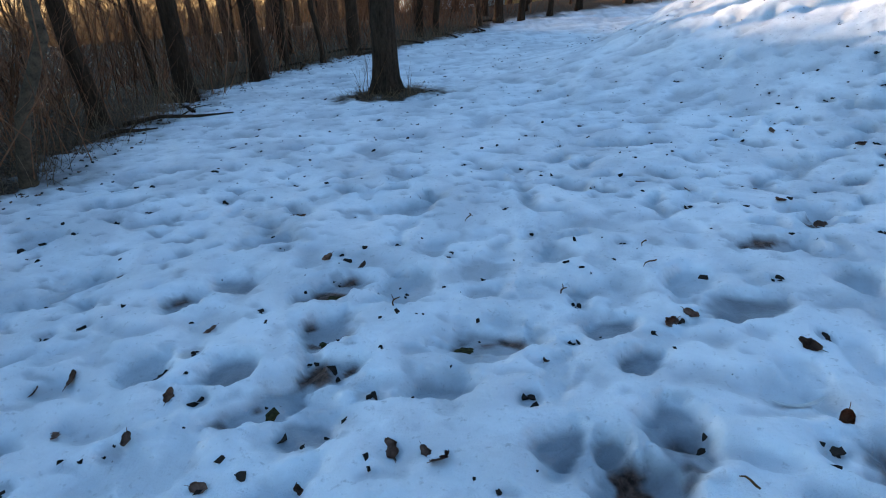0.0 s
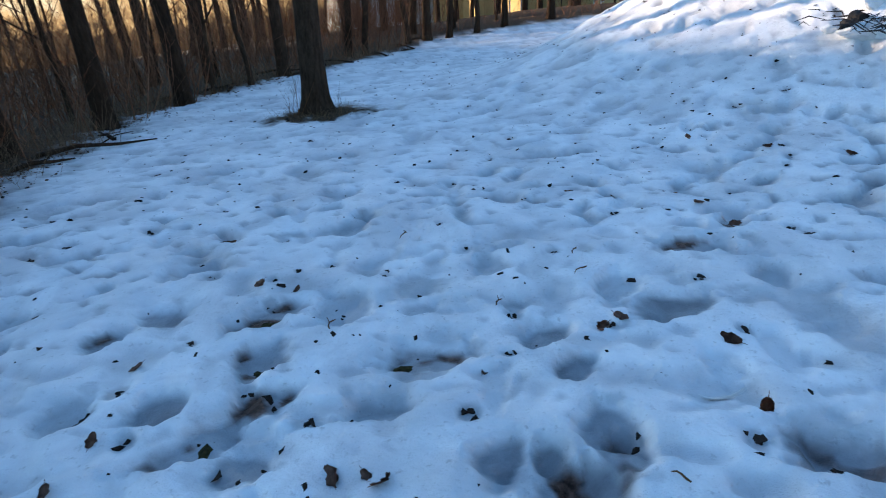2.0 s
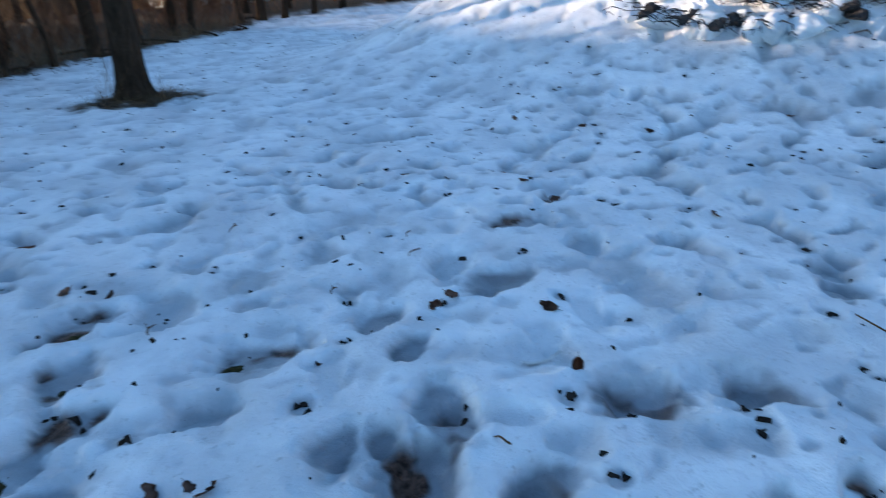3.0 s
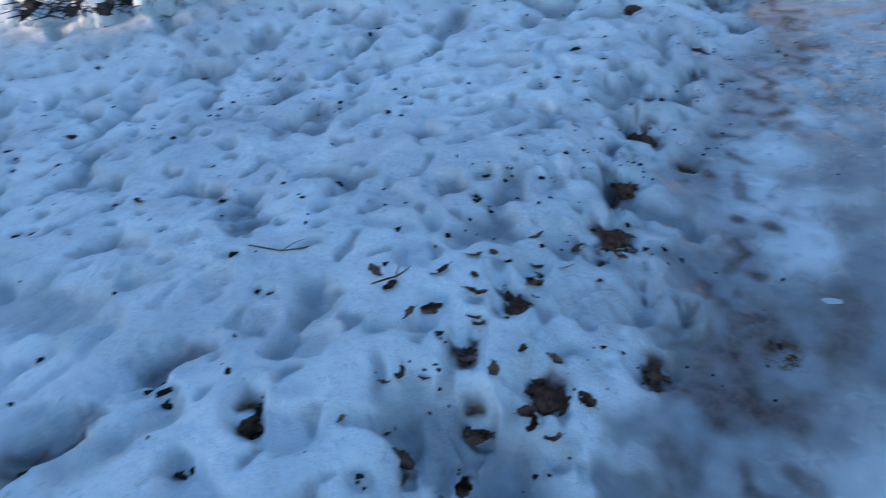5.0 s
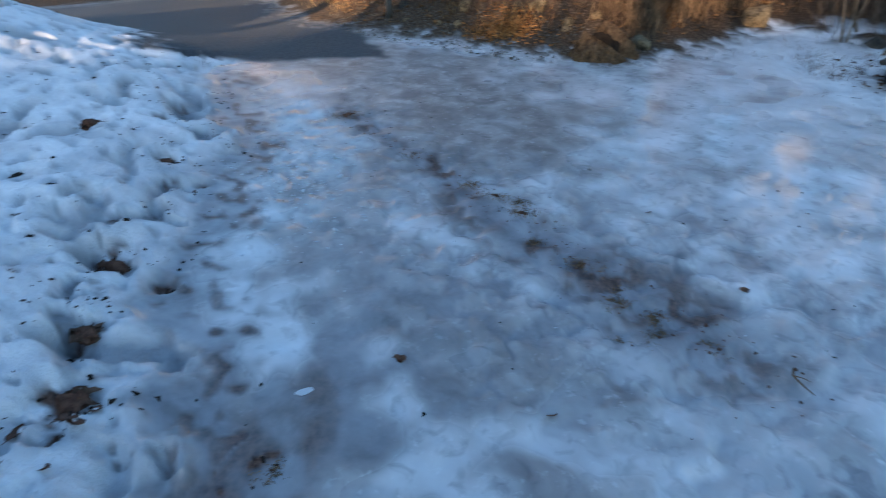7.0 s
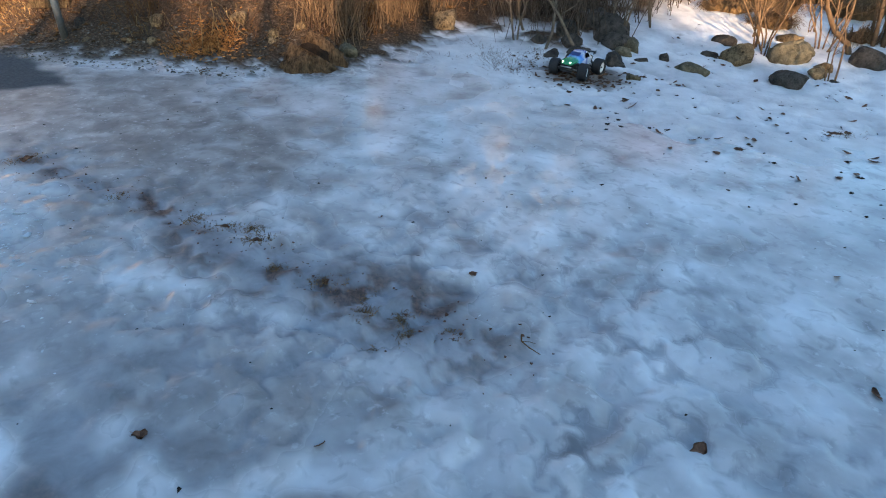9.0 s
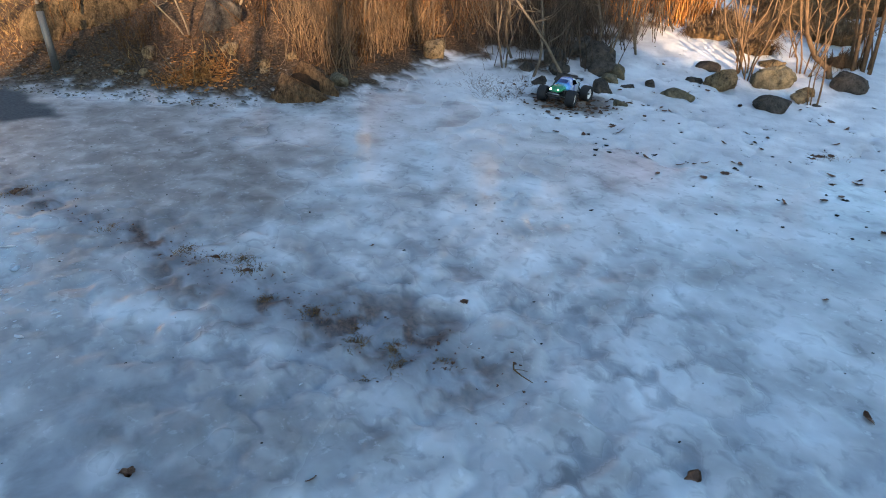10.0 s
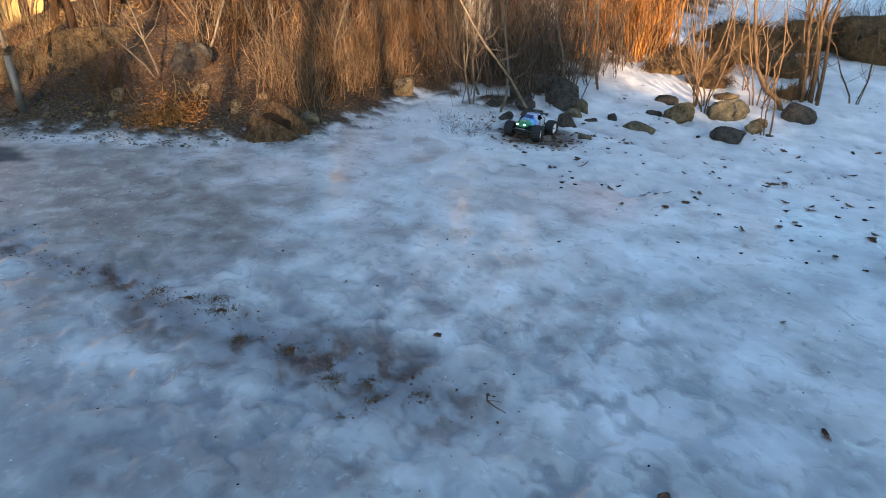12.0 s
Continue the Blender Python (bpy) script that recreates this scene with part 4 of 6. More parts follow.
ROCKS_BRUSH = [(4.43, -6.73, 0.36, 0.24), (4.75, -7.17, 0.50, 0.22), (4.92, -7.58, 0.32, 0.30), (5.05, -6.40, 0.30, 0.14), (4.00, -6.36, 0.24, 0.13), (4.86, -6.62, 0.36, 0.20), (4.58, -7.2, 0.30, 0.20), (4.97, -7.35, 0.62, 0.42), (5.3, -7.6, 0.5, 0.35), (5.15, -6.85, 0.34, 0.20), (5.35, -7.1, 0.45, 0.30), (4.55, -6.98, 0.26, 0.16), (5.45, -6.62, 0.28, 0.14)]
ROCKS_SLOPE = [(3.73, -7.05, 0.42, 0.14), (3.53, -7.73, 0.46, 0.27), (3.95, -8.22, 0.32, 0.13), (3.88, -7.69, 0.26, 0.13), (3.18, -8.20, 0.56, 0.32), (2.90, -7.46, 0.44, 0.22), (2.81, -7.87, 0.28, 0.18), (2.84, -8.20, 0.24, 0.15), (2.56, -8.68, 0.50, 0.30), (2.62, -7.87, 0.14, 0.07), (4.15, -7.24, 0.16, 0.15), (4.28, -6.98, 0.20, 0.09), (3.40, -8.75, 0.34, 0.16)]
ROCKS_BANK = [(6.24, -4.44, 0.38, 0.19), (6.80, -4.21, 0.14, 0.10), (6.78, -3.89, 0.16, 0.09), (7.27, -3.77, 0.25, 0.17), (7.89, -3.12, 0.23, 0.15), (6.9, -4.9, 0.18, 0.12), (7.4, -3.2, 0.13, 0.09), (6.65, -6.24, 0.44, 0.30), (7.80, -3.92, 0.55, 0.46), (8.62, -2.55, 0.20, 0.13), (8.95, -2.42, 0.16, 0.10), (6.82, -4.24, 0.17, 0.12), (6.83, -3.92, 0.16, 0.12), (7.57, -2.92, 0.14, 0.10), (7.2, -3.15, 0.12, 0.08), (8.1, -2.45, 0.13, 0.09), (7.75, -2.75, 0.11, 0.08)]
seed = 60
for rows, mats, label in ((ROCKS_BRUSH, (ROCK_DARK, ROCK_DARK, ROCK_DARK, ROCK_DARK, ROCK_MOSS, ROCK_DARK, ROCK_MOSS, ROCK_DARK, ROCK_DARK, ROCK_DARK, ROCK_DARK, ROCK_MOSS, ROCK_DARK), "dark weathered rock under leafless brush in the snow"),
                          (ROCKS_SLOPE, (ROCK_MOSS, ROCK, ROCK_DARK, ROCK_DARK, ROCK_MOSS, ROCK_DARK, ROCK, ROCK, ROCK_DARK, ROCK_DARK, ROCK_DARK, ROCK_DARK, ROCK), "rounded brown-grey rock half sunk in snow"),
                          (ROCKS_BANK, (ROCK_MOSS,) + (ROCK,) * 6 + (ROCK, ROCK_DARK, ROCK_DARK, ROCK_DARK) + (ROCK,) * 6, "small pale stone lying in the litter of the bank")):
    for (px, py, w, h), mat in zip(rows, mats):
        seed += 1
        ob = part("rock", rock_mesh(seed, w * (1.02 if rows is ROCKS_SLOPE else 1.0), w * rng.uniform(0.7, 1.0), h, 0.5 if rows is ROCKS_SLOPE else 0.62), mat)
        ob.matrix_basis = pose(px, py, height(px, py) - 0.03 - 0.14 * h, rng.normal(0, 7), rng.normal(0, 7), (rng.uniform(-15, 35) if rows is ROCKS_SLOPE else rng.uniform(-60, 0)))
        tagged(ob, label, "rock", "rocks beside the path")

# the large split boulder with a dark cleft at the foot of the bank
BOULDER = speckled("boulder_stone", (0.013, 0.007, 0.004), (0.21, 0.125, 0.064), 15, 0.85, 1.0, 0.04, 0.05, fine=4.0, squeeze=0.30)
# near-black colour stands for the shade deep in the cleft
CLEFT_SHADE = speckled("cleft_shade_stone", (0.008, 0.006, 0.005), (0.045, 0.030, 0.020), 14, 0.85, 1.0, 0.03, 0.05)


def fractured(corners, rough_):
    """An angular block of stone from its corners, with fine ridges on its faces."""
    block = bmesh.new()
    for p in corners:
        block.verts.new(p)
    bmesh.ops.convex_hull(block, input=list(block.verts))
    bmesh.ops.bevel(block, geom=list(block.edges), offset=0.010, segments=1, affect="EDGES", clamp_overlap=True)
    bmesh.ops.triangulate(block, faces=list(block.faces))
    for _ in range(3):
        bmesh.ops.subdivide_edges(block, edges=[e for e in block.edges if e.calc_length() > 0.035], cuts=1, use_grid_fill=True)
        bmesh.ops.triangulate(block, faces=[q for q in block.faces if len(q.verts) > 4])
    for vert in block.verts:
        p = vert.co.copy()
        vert.co += Vector((p.x, p.y, 0.3 * p.z)).normalized() * rough_ * (abs(noise.noise(Vector((p.x * 17 + p.z * 9, p.y * 8, p.z * 2)))) + 0.5 * noise.noise(p * 22) - 0.3)
    bmesh.ops.recalc_face_normals(block, faces=block.faces)
    return block


boulder = part("boulder", fractured(((0.42, 0.05, -0.05), (0.30, 0.27, -0.05), (-0.12, 0.31, -0.05), (-0.32, 0.16, -0.05), (0.0, -0.1, -0.05), (0.24, 0.03, 0.31), (0.33, 0.10, 0.14), (0.07, 0.22, 0.15), (-0.20, 0.20, 0.07), (0.20, -0.02, 0.22)), 0.055), BOULDER, None, "", False)
part("cap_stone", fractured(((0.20, -0.02, 0.0), (-0.40, 0.08, -0.05), (-0.36, -0.24, -0.05), (0.16, -0.28, -0.05), (0.06, -0.06, 0.37), (-0.20, -0.02, 0.27), (-0.36, 0.02, 0.16), (-0.02, -0.14, 0.41), (0.12, -0.20, 0.28)), 0.055), BOULDER, boulder, "cracked slab leaning behind", False)
part("cleft", fractured(((0.17, 0.07, 0.0), (-0.20, 0.11, 0.0), (0.16, 0.03, 0.25), (0.04, 0.02, 0.31), (-0.17, 0.05, 0.19), (0.10, -0.06, 0.1), (-0.1, -0.06, 0.1)), 0.03), CLEFT_SHADE, boulder, "near-black slab that paints the shaded hollow", False)
boulder.matrix_basis = pose(6.08, -3.92, height(6.08, -3.92) - 0.03, 0, 0, 62) @ Matrix.Scale(0.84, 4)
tagged(boulder, "large split brown boulder with a dark cleft", "boulder")

# a ledge of bedrock above the verge
LEDGE = speckled("mossy_bedrock", (0.018, 0.013, 0.007), (0.16, 0.110, 0.060), 14, 0.9, 1.0, 0.06, 0.05, fine=4.0, squeeze=0.6)
ledge = part("rock_outcrop", fractured(((-0.85, 0, -0.15), (0, -0.15, -0.15), (0.85, 0, -0.15), (-0.80, 0.12, 0.14), (-0.40, 0.02, 0.30), (0, 0.12, 0.44), (0.42, 0.18, 0.50), (0.85, 0.35, 0.46), (-0.5, 0.9, 0.26), (0.3, 1.0, 0.55), (0.95, 0.8, 0.4)), 0.07), LEDGE, None, "", False)
part("broken_face", fractured(((-0.80, -0.10, -0.15), (-0.30, -0.20, -0.15), (-0.25, 0.0, 0.20), (-0.45, -0.06, 0.29), (-0.74, 0.0, 0.16), (-0.55, 0.15, 0.26), (-0.30, 0.2, 0.1)), 0.05), LEDGE, ledge, "broken weathered face", False)
ledge.matrix_basis = pose(9.20, -2.95, height(9.20, -2.95) - 0.02, 0, 0, -123)
tagged(ledge, "ledge of dark mossy bedrock in the sunlit bank", "rock")

# ---- brush of the bank ----
n = 9000
bx, by = rng.uniform(5.5, 20, n), rng.uniform(-20, -1.6, n)
bd = bank_depth(bx, by)
# dense towards the trail, thin above the road where litter and boulders show
open_side = sstep(-0.3, 0.7, (bx - 0.75) * 0.452 + (by + 0.76) * 0.892)
patch = sstep(-0.30, 0.30, wave(bx * 0.75, by * 0.75, 21))
dens = np.where(bd > 0.12, (0.25 + 0.75 * patch) * (1 - 0.88 * open_side), 0) * sstep(11, 4, bd)
sel = rng.uniform(0, 1, n) < dens * 0.29
bx, by, bd = bx[sel], by[sel], bd[sel]
near = np.hypot(bx - 0.7, by + 0.8) < 12
# belt at the head of the trail: its shade is put into darker stems
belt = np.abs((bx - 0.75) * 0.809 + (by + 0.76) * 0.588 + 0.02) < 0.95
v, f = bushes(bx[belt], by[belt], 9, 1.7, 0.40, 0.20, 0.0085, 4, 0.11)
tagged(link("dark_shrubs", v, f, STEM_SHADED), "leafless shrubs coloured dark for shade at the trail's head", "brush", kind="stuff")
bx, by, bd, near = bx[~belt], by[~belt], bd[~belt], near[~belt]
dull = wave(bx * 0.9 + 5, by * 0.9, 23) + 0.3 * rng.normal(0, 1, len(bx)) > 0.12
v, f = bushes(bx[near & dull], by[near & dull], 11, 0.85, 0.30, 0.32, 0.0070, 3, 0.10)
tagged(link("dull_brush", v, f, TWIG_DARK), "dull dark brush between the reddish stems of the bank", "brush", kind="stuff")
v, f = bushes(bx[near & ~dull], by[near & ~dull], 8, 1.15, 0.30, 0.26, 0.0115, 3, 0.10)
tagged(link("bank_brush", v, f, STEM), "leafless reddish-brown brush on the sunlit bank", "brush", kind="stuff")
v, f = bushes(bx[~near], by[~near], 4, 1.9, 0.8, 0.15, 0.013, 2)
tagged(link("upper_brush", v, f, STEM_DEEP), "tall leafless brush higher up the bank", "brush", kind="stuff")
# stems crowding down to the edge of the trail
along_ = rng.uniform(0, 1, 95)
bx = 6.55 + 0.75 * along_ + rng.uniform(-0.15, 0.75, 95)
by = -4.55 - 2.5 * along_ + rng.uniform(-0.1, 0.5, 95)
sel = bank_depth(bx, by) > 0.02
v, f = bushes(bx[sel], by[sel], 8, 0.72, 0.35, 0.24, 0.0085, 2, 0.10)
tagged(link("foot_brush", v, f, STEM), "tan and brown leafless stems along the foot of the bank", "brush", kind="stuff")
# low tangle of withered growth over the litter
n = 640
bx, by = rng.uniform(6.0, 12, n), rng.uniform(-9, -2.0, n)
bd = bank_depth(bx, by)
sel = (bd > 0.15) & (bd < 5) & (wave(bx * 1.1, by * 1.1, 25) > -0.15)
v, f = bushes(bx[sel], by[sel], 10, 0.34, 0.5, 0.75, 0.0042, 1)
tagged(link("low_tangle", v, f, LITTER), "low brown tangle of withered plants over the litter", "undergrowth", kind="stuff")

n = 420
bx, by = rng.uniform(4.2, 16, n), rng.uniform(-22, -6.2, n)
td = thicket_depth(bx, by)
sel = (td > 0.15) & (td < 8) & (bank_depth(bx, by) < 0.5)
bx, by = bx[sel], by[sel]
# stems on the shaded side get the darker colour
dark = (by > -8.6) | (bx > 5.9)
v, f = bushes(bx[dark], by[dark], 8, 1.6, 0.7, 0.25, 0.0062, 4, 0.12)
tagged(link("thicket", v, f, STEM_SHADED), "leafless thicket coloured dark for shade above the icy trail", "brush", kind="stuff")
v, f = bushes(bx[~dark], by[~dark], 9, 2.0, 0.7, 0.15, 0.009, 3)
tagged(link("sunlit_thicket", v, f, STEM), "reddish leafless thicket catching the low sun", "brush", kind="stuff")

# low sun on these stems is put into their bright orange colour
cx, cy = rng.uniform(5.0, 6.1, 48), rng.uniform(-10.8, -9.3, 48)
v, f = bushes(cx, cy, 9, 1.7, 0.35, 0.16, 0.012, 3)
tagged(link("sunlit_stems", v, f, BRACKEN_AND_SUNLIT), "thick stems of a shrub coloured orange as if sunlit", "brush", kind="stuff")
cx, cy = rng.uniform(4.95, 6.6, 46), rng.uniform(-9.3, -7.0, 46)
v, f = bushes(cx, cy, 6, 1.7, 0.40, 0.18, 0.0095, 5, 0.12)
tagged(link("grey_thicket", v, f, STEM_SHADED), "shaded grey-brown stems of the thicket over dark rocks", "brush", kind="stuff")
# dark scrub behind the verge, and the grassy hillside beyond the post
a, rr = rng.uniform(0, 2 * np.pi, 16), rng.uniform(0, 0.7, 16)
v, f = bushes(8.25 + rr * np.cos(a), -3.15 + 0.6 * rr * np.sin(a), 10, 0.32, 0.35, 0.5, 0.004, 2)
tagged(link("dark_scrub", v, f, TWIG_DARK), "tangled dark scrub above the stony verge", "scrub", kind="stuff")
bx, by = rng.uniform(9.6, 18, 480), rng.uniform(-4.2, -1.7, 480)
sel = bank_depth(bx, by) > 0.1
v, f = bushes(bx[sel], by[sel], 8, 0.17, 0.5, 0.9, 0.007, 0)
tagged(link("hill_grass", v, f, STRAW), "short golden dry grass on the sunlit hillside", "grass", kind="stuff")

# clumps of straw-coloured grass
n = 90
bx, by = rng.uniform(5.9, 11, n), rng.uniform(-7.5, -2.0, n)
bd = bank_depth(bx, by)
sel = (bd > 0.1) & (wave(bx * 0.9 + 2, by * 0.9, 31) > 0.05)
v, f = bushes(bx[sel], by[sel], 22, 0.34, 0.35, 0.55, 0.003, 0)
tagged(link("bank_grass", v, f, STRAW), "dry straw-coloured grass tussocks on the bank", "grass", kind="stuff")
gx, gy = rng.normal(7.12, 0.17, 13), rng.normal(-3.34, 0.15, 13)
v, f = bushes(gx, gy, 30, 0.20, 0.3, 0.95, 0.0055, 1, 0.14)
tagged(link("bracken_tussock", v, f, BRACKEN_AND_SUNLIT), "orange withered bracken at the foot of the bank", "bracken", kind="stuff")
gx, gy = rng.normal(7.12, 0.15, 7), rng.normal(-3.36, 0.12, 7)
v, f = bushes(gx, gy, 2, 0.42, 0.2, 0.40, 0.008, 1, 0.10)
tagged(link("tussock_stalks", v, f, STRAW), "pale dry stalks rising from the bracken", "stalks", kind="stuff")

# matted hummocks under the saplings of the southern slope
HUMMOCK = speckled("grassy_hummock", (0.045, 0.028, 0.014), (0.20, 0.125, 0.060), 22, 0.95, 1.0, 0.03, 0.2)
for k, (px, py, w, h) in enumerate(((4.45, -9.55, 0.8, 0.24), (4.10, -9.95, 0.7, 0.26), (3.79, -9.2, 0.6, 0.24), (3.95, -11.05, 1.3, 0.52), (3.3, -10.6, 1.1, 0.34), (2.9, -9.4, 0.5, 0.16), (2.6, -12.6, 1.5, 0.80), (4.75, -10.3, 0.7, 0.24), (3.5, -12.4, 1.2, 0.56), (1.5, -13.2, 1.6, 0.85), (4.7, -12.2, 1.1, 0.36))):
    root = new("hummock")
    turf = part("turf", rock_mesh(211 + k, w, w * 0.8, h, 0.1), HUMMOCK, root)
    q = np.array([tuple(vert.co) for vert in turf.data.vertices])
    q = q[q[:, 2] > 0.1 * h]
    q = q[rng.integers(0, len(q), 620)]
    base = q * 0.97
    ln = rng.uniform(0.10, 0.28, len(q)) * (0.6 + 0.5 * w)
    ang = np.arctan2(q[:, 1], q[:, 0]) + rng.normal(0, 0.7, len(q))
    tip = np.stack([np.cos(ang) * ln * 0.8, np.sin(ang) * ln * 0.8, ln * rng.uniform(-0.5, 0.6, len(q))], -1)
    v, f = stems(base, tip, np.stack([0 * ln, 0 * ln, ln * 0.3], -1), rng.uniform(0.003, 0.006, len(q)) * (0.6 + 0.5 * w), 3, 3)
    blades = link("matted_grass", v, f, STEM)
    blades.parent = root
    blades["kind"] = "stuff"
    root.matrix_basis = pose(px, py, height(px, py) - 0.06, 0, 0, rng.uniform(0, 90))
    tagged(root, "hummock of matted brown grass rising out of the snow", "hummock", "hummocks under the saplings")

bx, by = rng.uniform(0.8, 3.6, 60), rng.uniform(-15.5, -12.6, 60)
v, f = bushes(bx, by, 12, 0.75, 0.6, 0.3, 0.006, 2)
tagged(link("slope_brush", v, f, TWIG_DARK), "low brown brush on the snowy slope", "brush", kind="stuff")

# ---- saplings ----
def sapling(kind_seed, tall, radius, mat, label, forks=3, lean=0.12):
    r = random.Random(kind_seed)
    root = new("sapling")
    bat, limbs = Batch(), Batch()
    for k in range(forks):
        a = r.uniform(0, 2 * math.pi)
        d = Vector((math.cos(a) * r.uniform(0.2, 1) * lean, math.sin(a) * r.uniform(0.2, 1) * lean, 1)).normalized()
        p = Vector((0.03 * k * math.cos(a), 0.03 * k * math.sin(a), -0.08))
        pts, rr = [p], [radius * r.uniform(0.6, 1.0)]
        for s in range(9):
            d = (d + Vector((r.gauss(0, 0.24), r.gauss(0, 0.24), 0.10))).normalized()
            pts.append(pts[-1] + d * tall / 9)
            rr.append(rr[0] * (1 - 0.085 * (s + 1)))
        bat.tube(pts, rr, 7)
        for q in range(9):
            i = r.randint(2, 8)
            d2 = (Vector((r.gauss(0, 1), r.gauss(0, 1), r.uniform(0.3, 1.3)))).normalized()
            ln = r.uniform(0.2, 0.6) * tall * 0.35
            limbs.tube([pts[i], pts[i] + d2 * ln * 0.5, pts[i] + d2 * ln + Vector((0, 0, ln * 0.25))], [rr[i] * 0.5, rr[i] * 0.32, 0.002], 4)
    bat.make("trunk", mat, root)
    limbs.make("crown", mat, root)
    return tagged(root, label, "sapling")


SAPLING_TAN = speckled("tan_bark", (0.055, 0.033, 0.019), (0.20, 0.125, 0.070), 12, 0.85, 0.5, 0.006, 0.25)
SAPLING_GREY = speckled("grey_sapling_bark", (0.07, 0.055, 0.04), (0.22, 0.17, 0.12), 12, 0.85, 0.5, 0.006, 0.25)
sap_pale = [sapling(5, 2.6, 0.019, SAPLING_GREY, "thin pale-stemmed sapling among dark rocks and brush", 1, 0.1), sapling(9, 2.2, 0.014, SAPLING_GREY, "thin pale-stemmed sapling among dark rocks and brush", 2, 0.2)]
sap_tan = [sapling(12, 2.2, 0.014, SAPLING_TAN, "tan many-stemmed sapling growing between rocks in the snow", 4, 0.16), sapling(17, 1.7, 0.011, SAPLING_TAN, "tan many-stemmed sapling growing between rocks in the snow", 3, 0.35)]
PALE_AT = [(4.82, -6.62), (5.68, -6.45), (5.25, -6.45), (4.87, -7.45), (4.99, -7.30), (4.8, -8.03), (5.9, -6.9), (7.6, -4.9), (8.0, -4.2), (7.9, -3.6), (7.2, -5.6)]
TAN_AT = [(3.45, -8.1), (3.4, -9.3), (3.05, -8.75), (3.9, -9.2), (3.59, -8.26), (2.67, -7.86), (2.66, -9.42), (2.19, -9.61), (3.75, -8.7), (4.9, -9.6), (5.2, -10.2), (4.6, -10.0)]
for kinds_, spots_, group in ((sap_pale, PALE_AT, "pale saplings"), (sap_tan, TAN_AT, "tan saplings")):
    for i, (px, py) in enumerate(spots_):
        k = kinds_[i % 2]
        m = pose(px, py, height(px, py), rng.normal(0, 3), rng.normal(0, 3), rng.uniform(0, 360))
        if i < 2:
            ob = k
            ob.matrix_basis = m
        else:
            ob = copy_thing(k, m)
        tagged(ob, group=group)

# a bent stem and a sheaf of thicker stems among the saplings
for label, at, stems_ in (("bent tan tree leaning over the rocks", (2.76, -8.81), [[(0, 0, -0.1), (0.05, 0.03, 0.10), (0.20, 0.10, 0.24), (0.33, 0.10, 0.48), (0.42, 0.05, 0.85), (0.50, 0.02, 1.4), (0.55, 0.0, 2.2)]]),
                          ("sheaf of thick orange-brown stems lit by the low sun", (2.60, -9.35), [[(dx, dy, -0.1), (dx * 1.1, dy, 0.4), (dx * 1.3 + 0.03, dy * 1.2, 0.9), (dx * 1.7 - 0.05, dy * 1.5, 1.5), (dx * 2.6 - 0.1, dy * 2, 2.6)] for dx, dy in ((0, 0), (0.09, 0.05), (-0.08, 0.03), (0.03, -0.09), (0.15, -0.03))])):
    root = new("leaning_tree" if len(stems_) == 1 else "stem_sheaf")
    limbs = Batch()
    for k, pts in enumerate(stems_):
        bat = Batch()
        wide = 0.036 if len(stems_) == 1 else 0.028 - 0.002 * k
        bat.tube(pts, [wide * (1 - 0.62 * i / (len(pts) - 1)) for i in range(len(pts))], 9)
        bat.make("trunk", SAPLING_TAN, root)
        for i in range(2, len(pts)):
            for q in range(3):
                d = Vector((rng.normal(0, 1), rng.normal(0, 1), rng.uniform(0.4, 1.4))).normalized() * rng.uniform(0.25, 0.6)
                c = Vector(pts[i])
                limbs.tube([c, c + d * 0.5 + Vector((0, 0, 0.03)), c + d], [wide * 0.3, wide * 0.2, 0.002], 4)
    limbs.make("crown", SAPLING_TAN, root)
    root.matrix_basis = pose(at[0], at[1], height(*at))
    tagged(root, label, "tree")

# taller trees on the bank and above the trail, with clear lanes between them
bank_trees = [tree(71, 8.5, 0.055, BARK, "slender bare tree on the brushy bank", 0.25, 0.05), tree(73, 11.0, 0.10, BARK, "tall bare tree on the brushy bank", 0.30, 0.035), tree(79, 12.5, 0.13, BARK, "tall bare tree on the brushy bank", 0.35, 0.03)]
done = 0
for i in range(3000):
    away, turn_ = rng.uniform(8.5, 24), rng.uniform(84, 172)
    px, py = 0.75 + away * math.sin(radians(turn_)), -0.76 + away * math.cos(radians(turn_))
    if not (1.3 < float(bank_depth(np.array(px), np.array(py))) < 14 or float(thicket_depth(np.array(px), np.array(py))) > 1.6):
        continue
    if abs(turn_ - 139.6) < 2.4 or abs(turn_ - 126.5) < 1.3 or abs(turn_ - 146.0) < 1.3 or (turn_ < 112 and away < 14) or (turn_ < 104 and (away < 17 or 97 < turn_ < 103)) or (turn_ > 143 and away < 15):
        continue
    m = pose(px, py, height(px, py) - 0.05, rng.normal(0, 3), rng.normal(0, 3), rng.uniform(0, 360))
    if done < 3:
        ob = bank_trees[done]
        ob.matrix_basis = m
    else:
        ob = copy_thing(bank_trees[done % 3], m)
    tagged(ob, group="trees of the bank")
    done += 1
    if done == 78:
        break

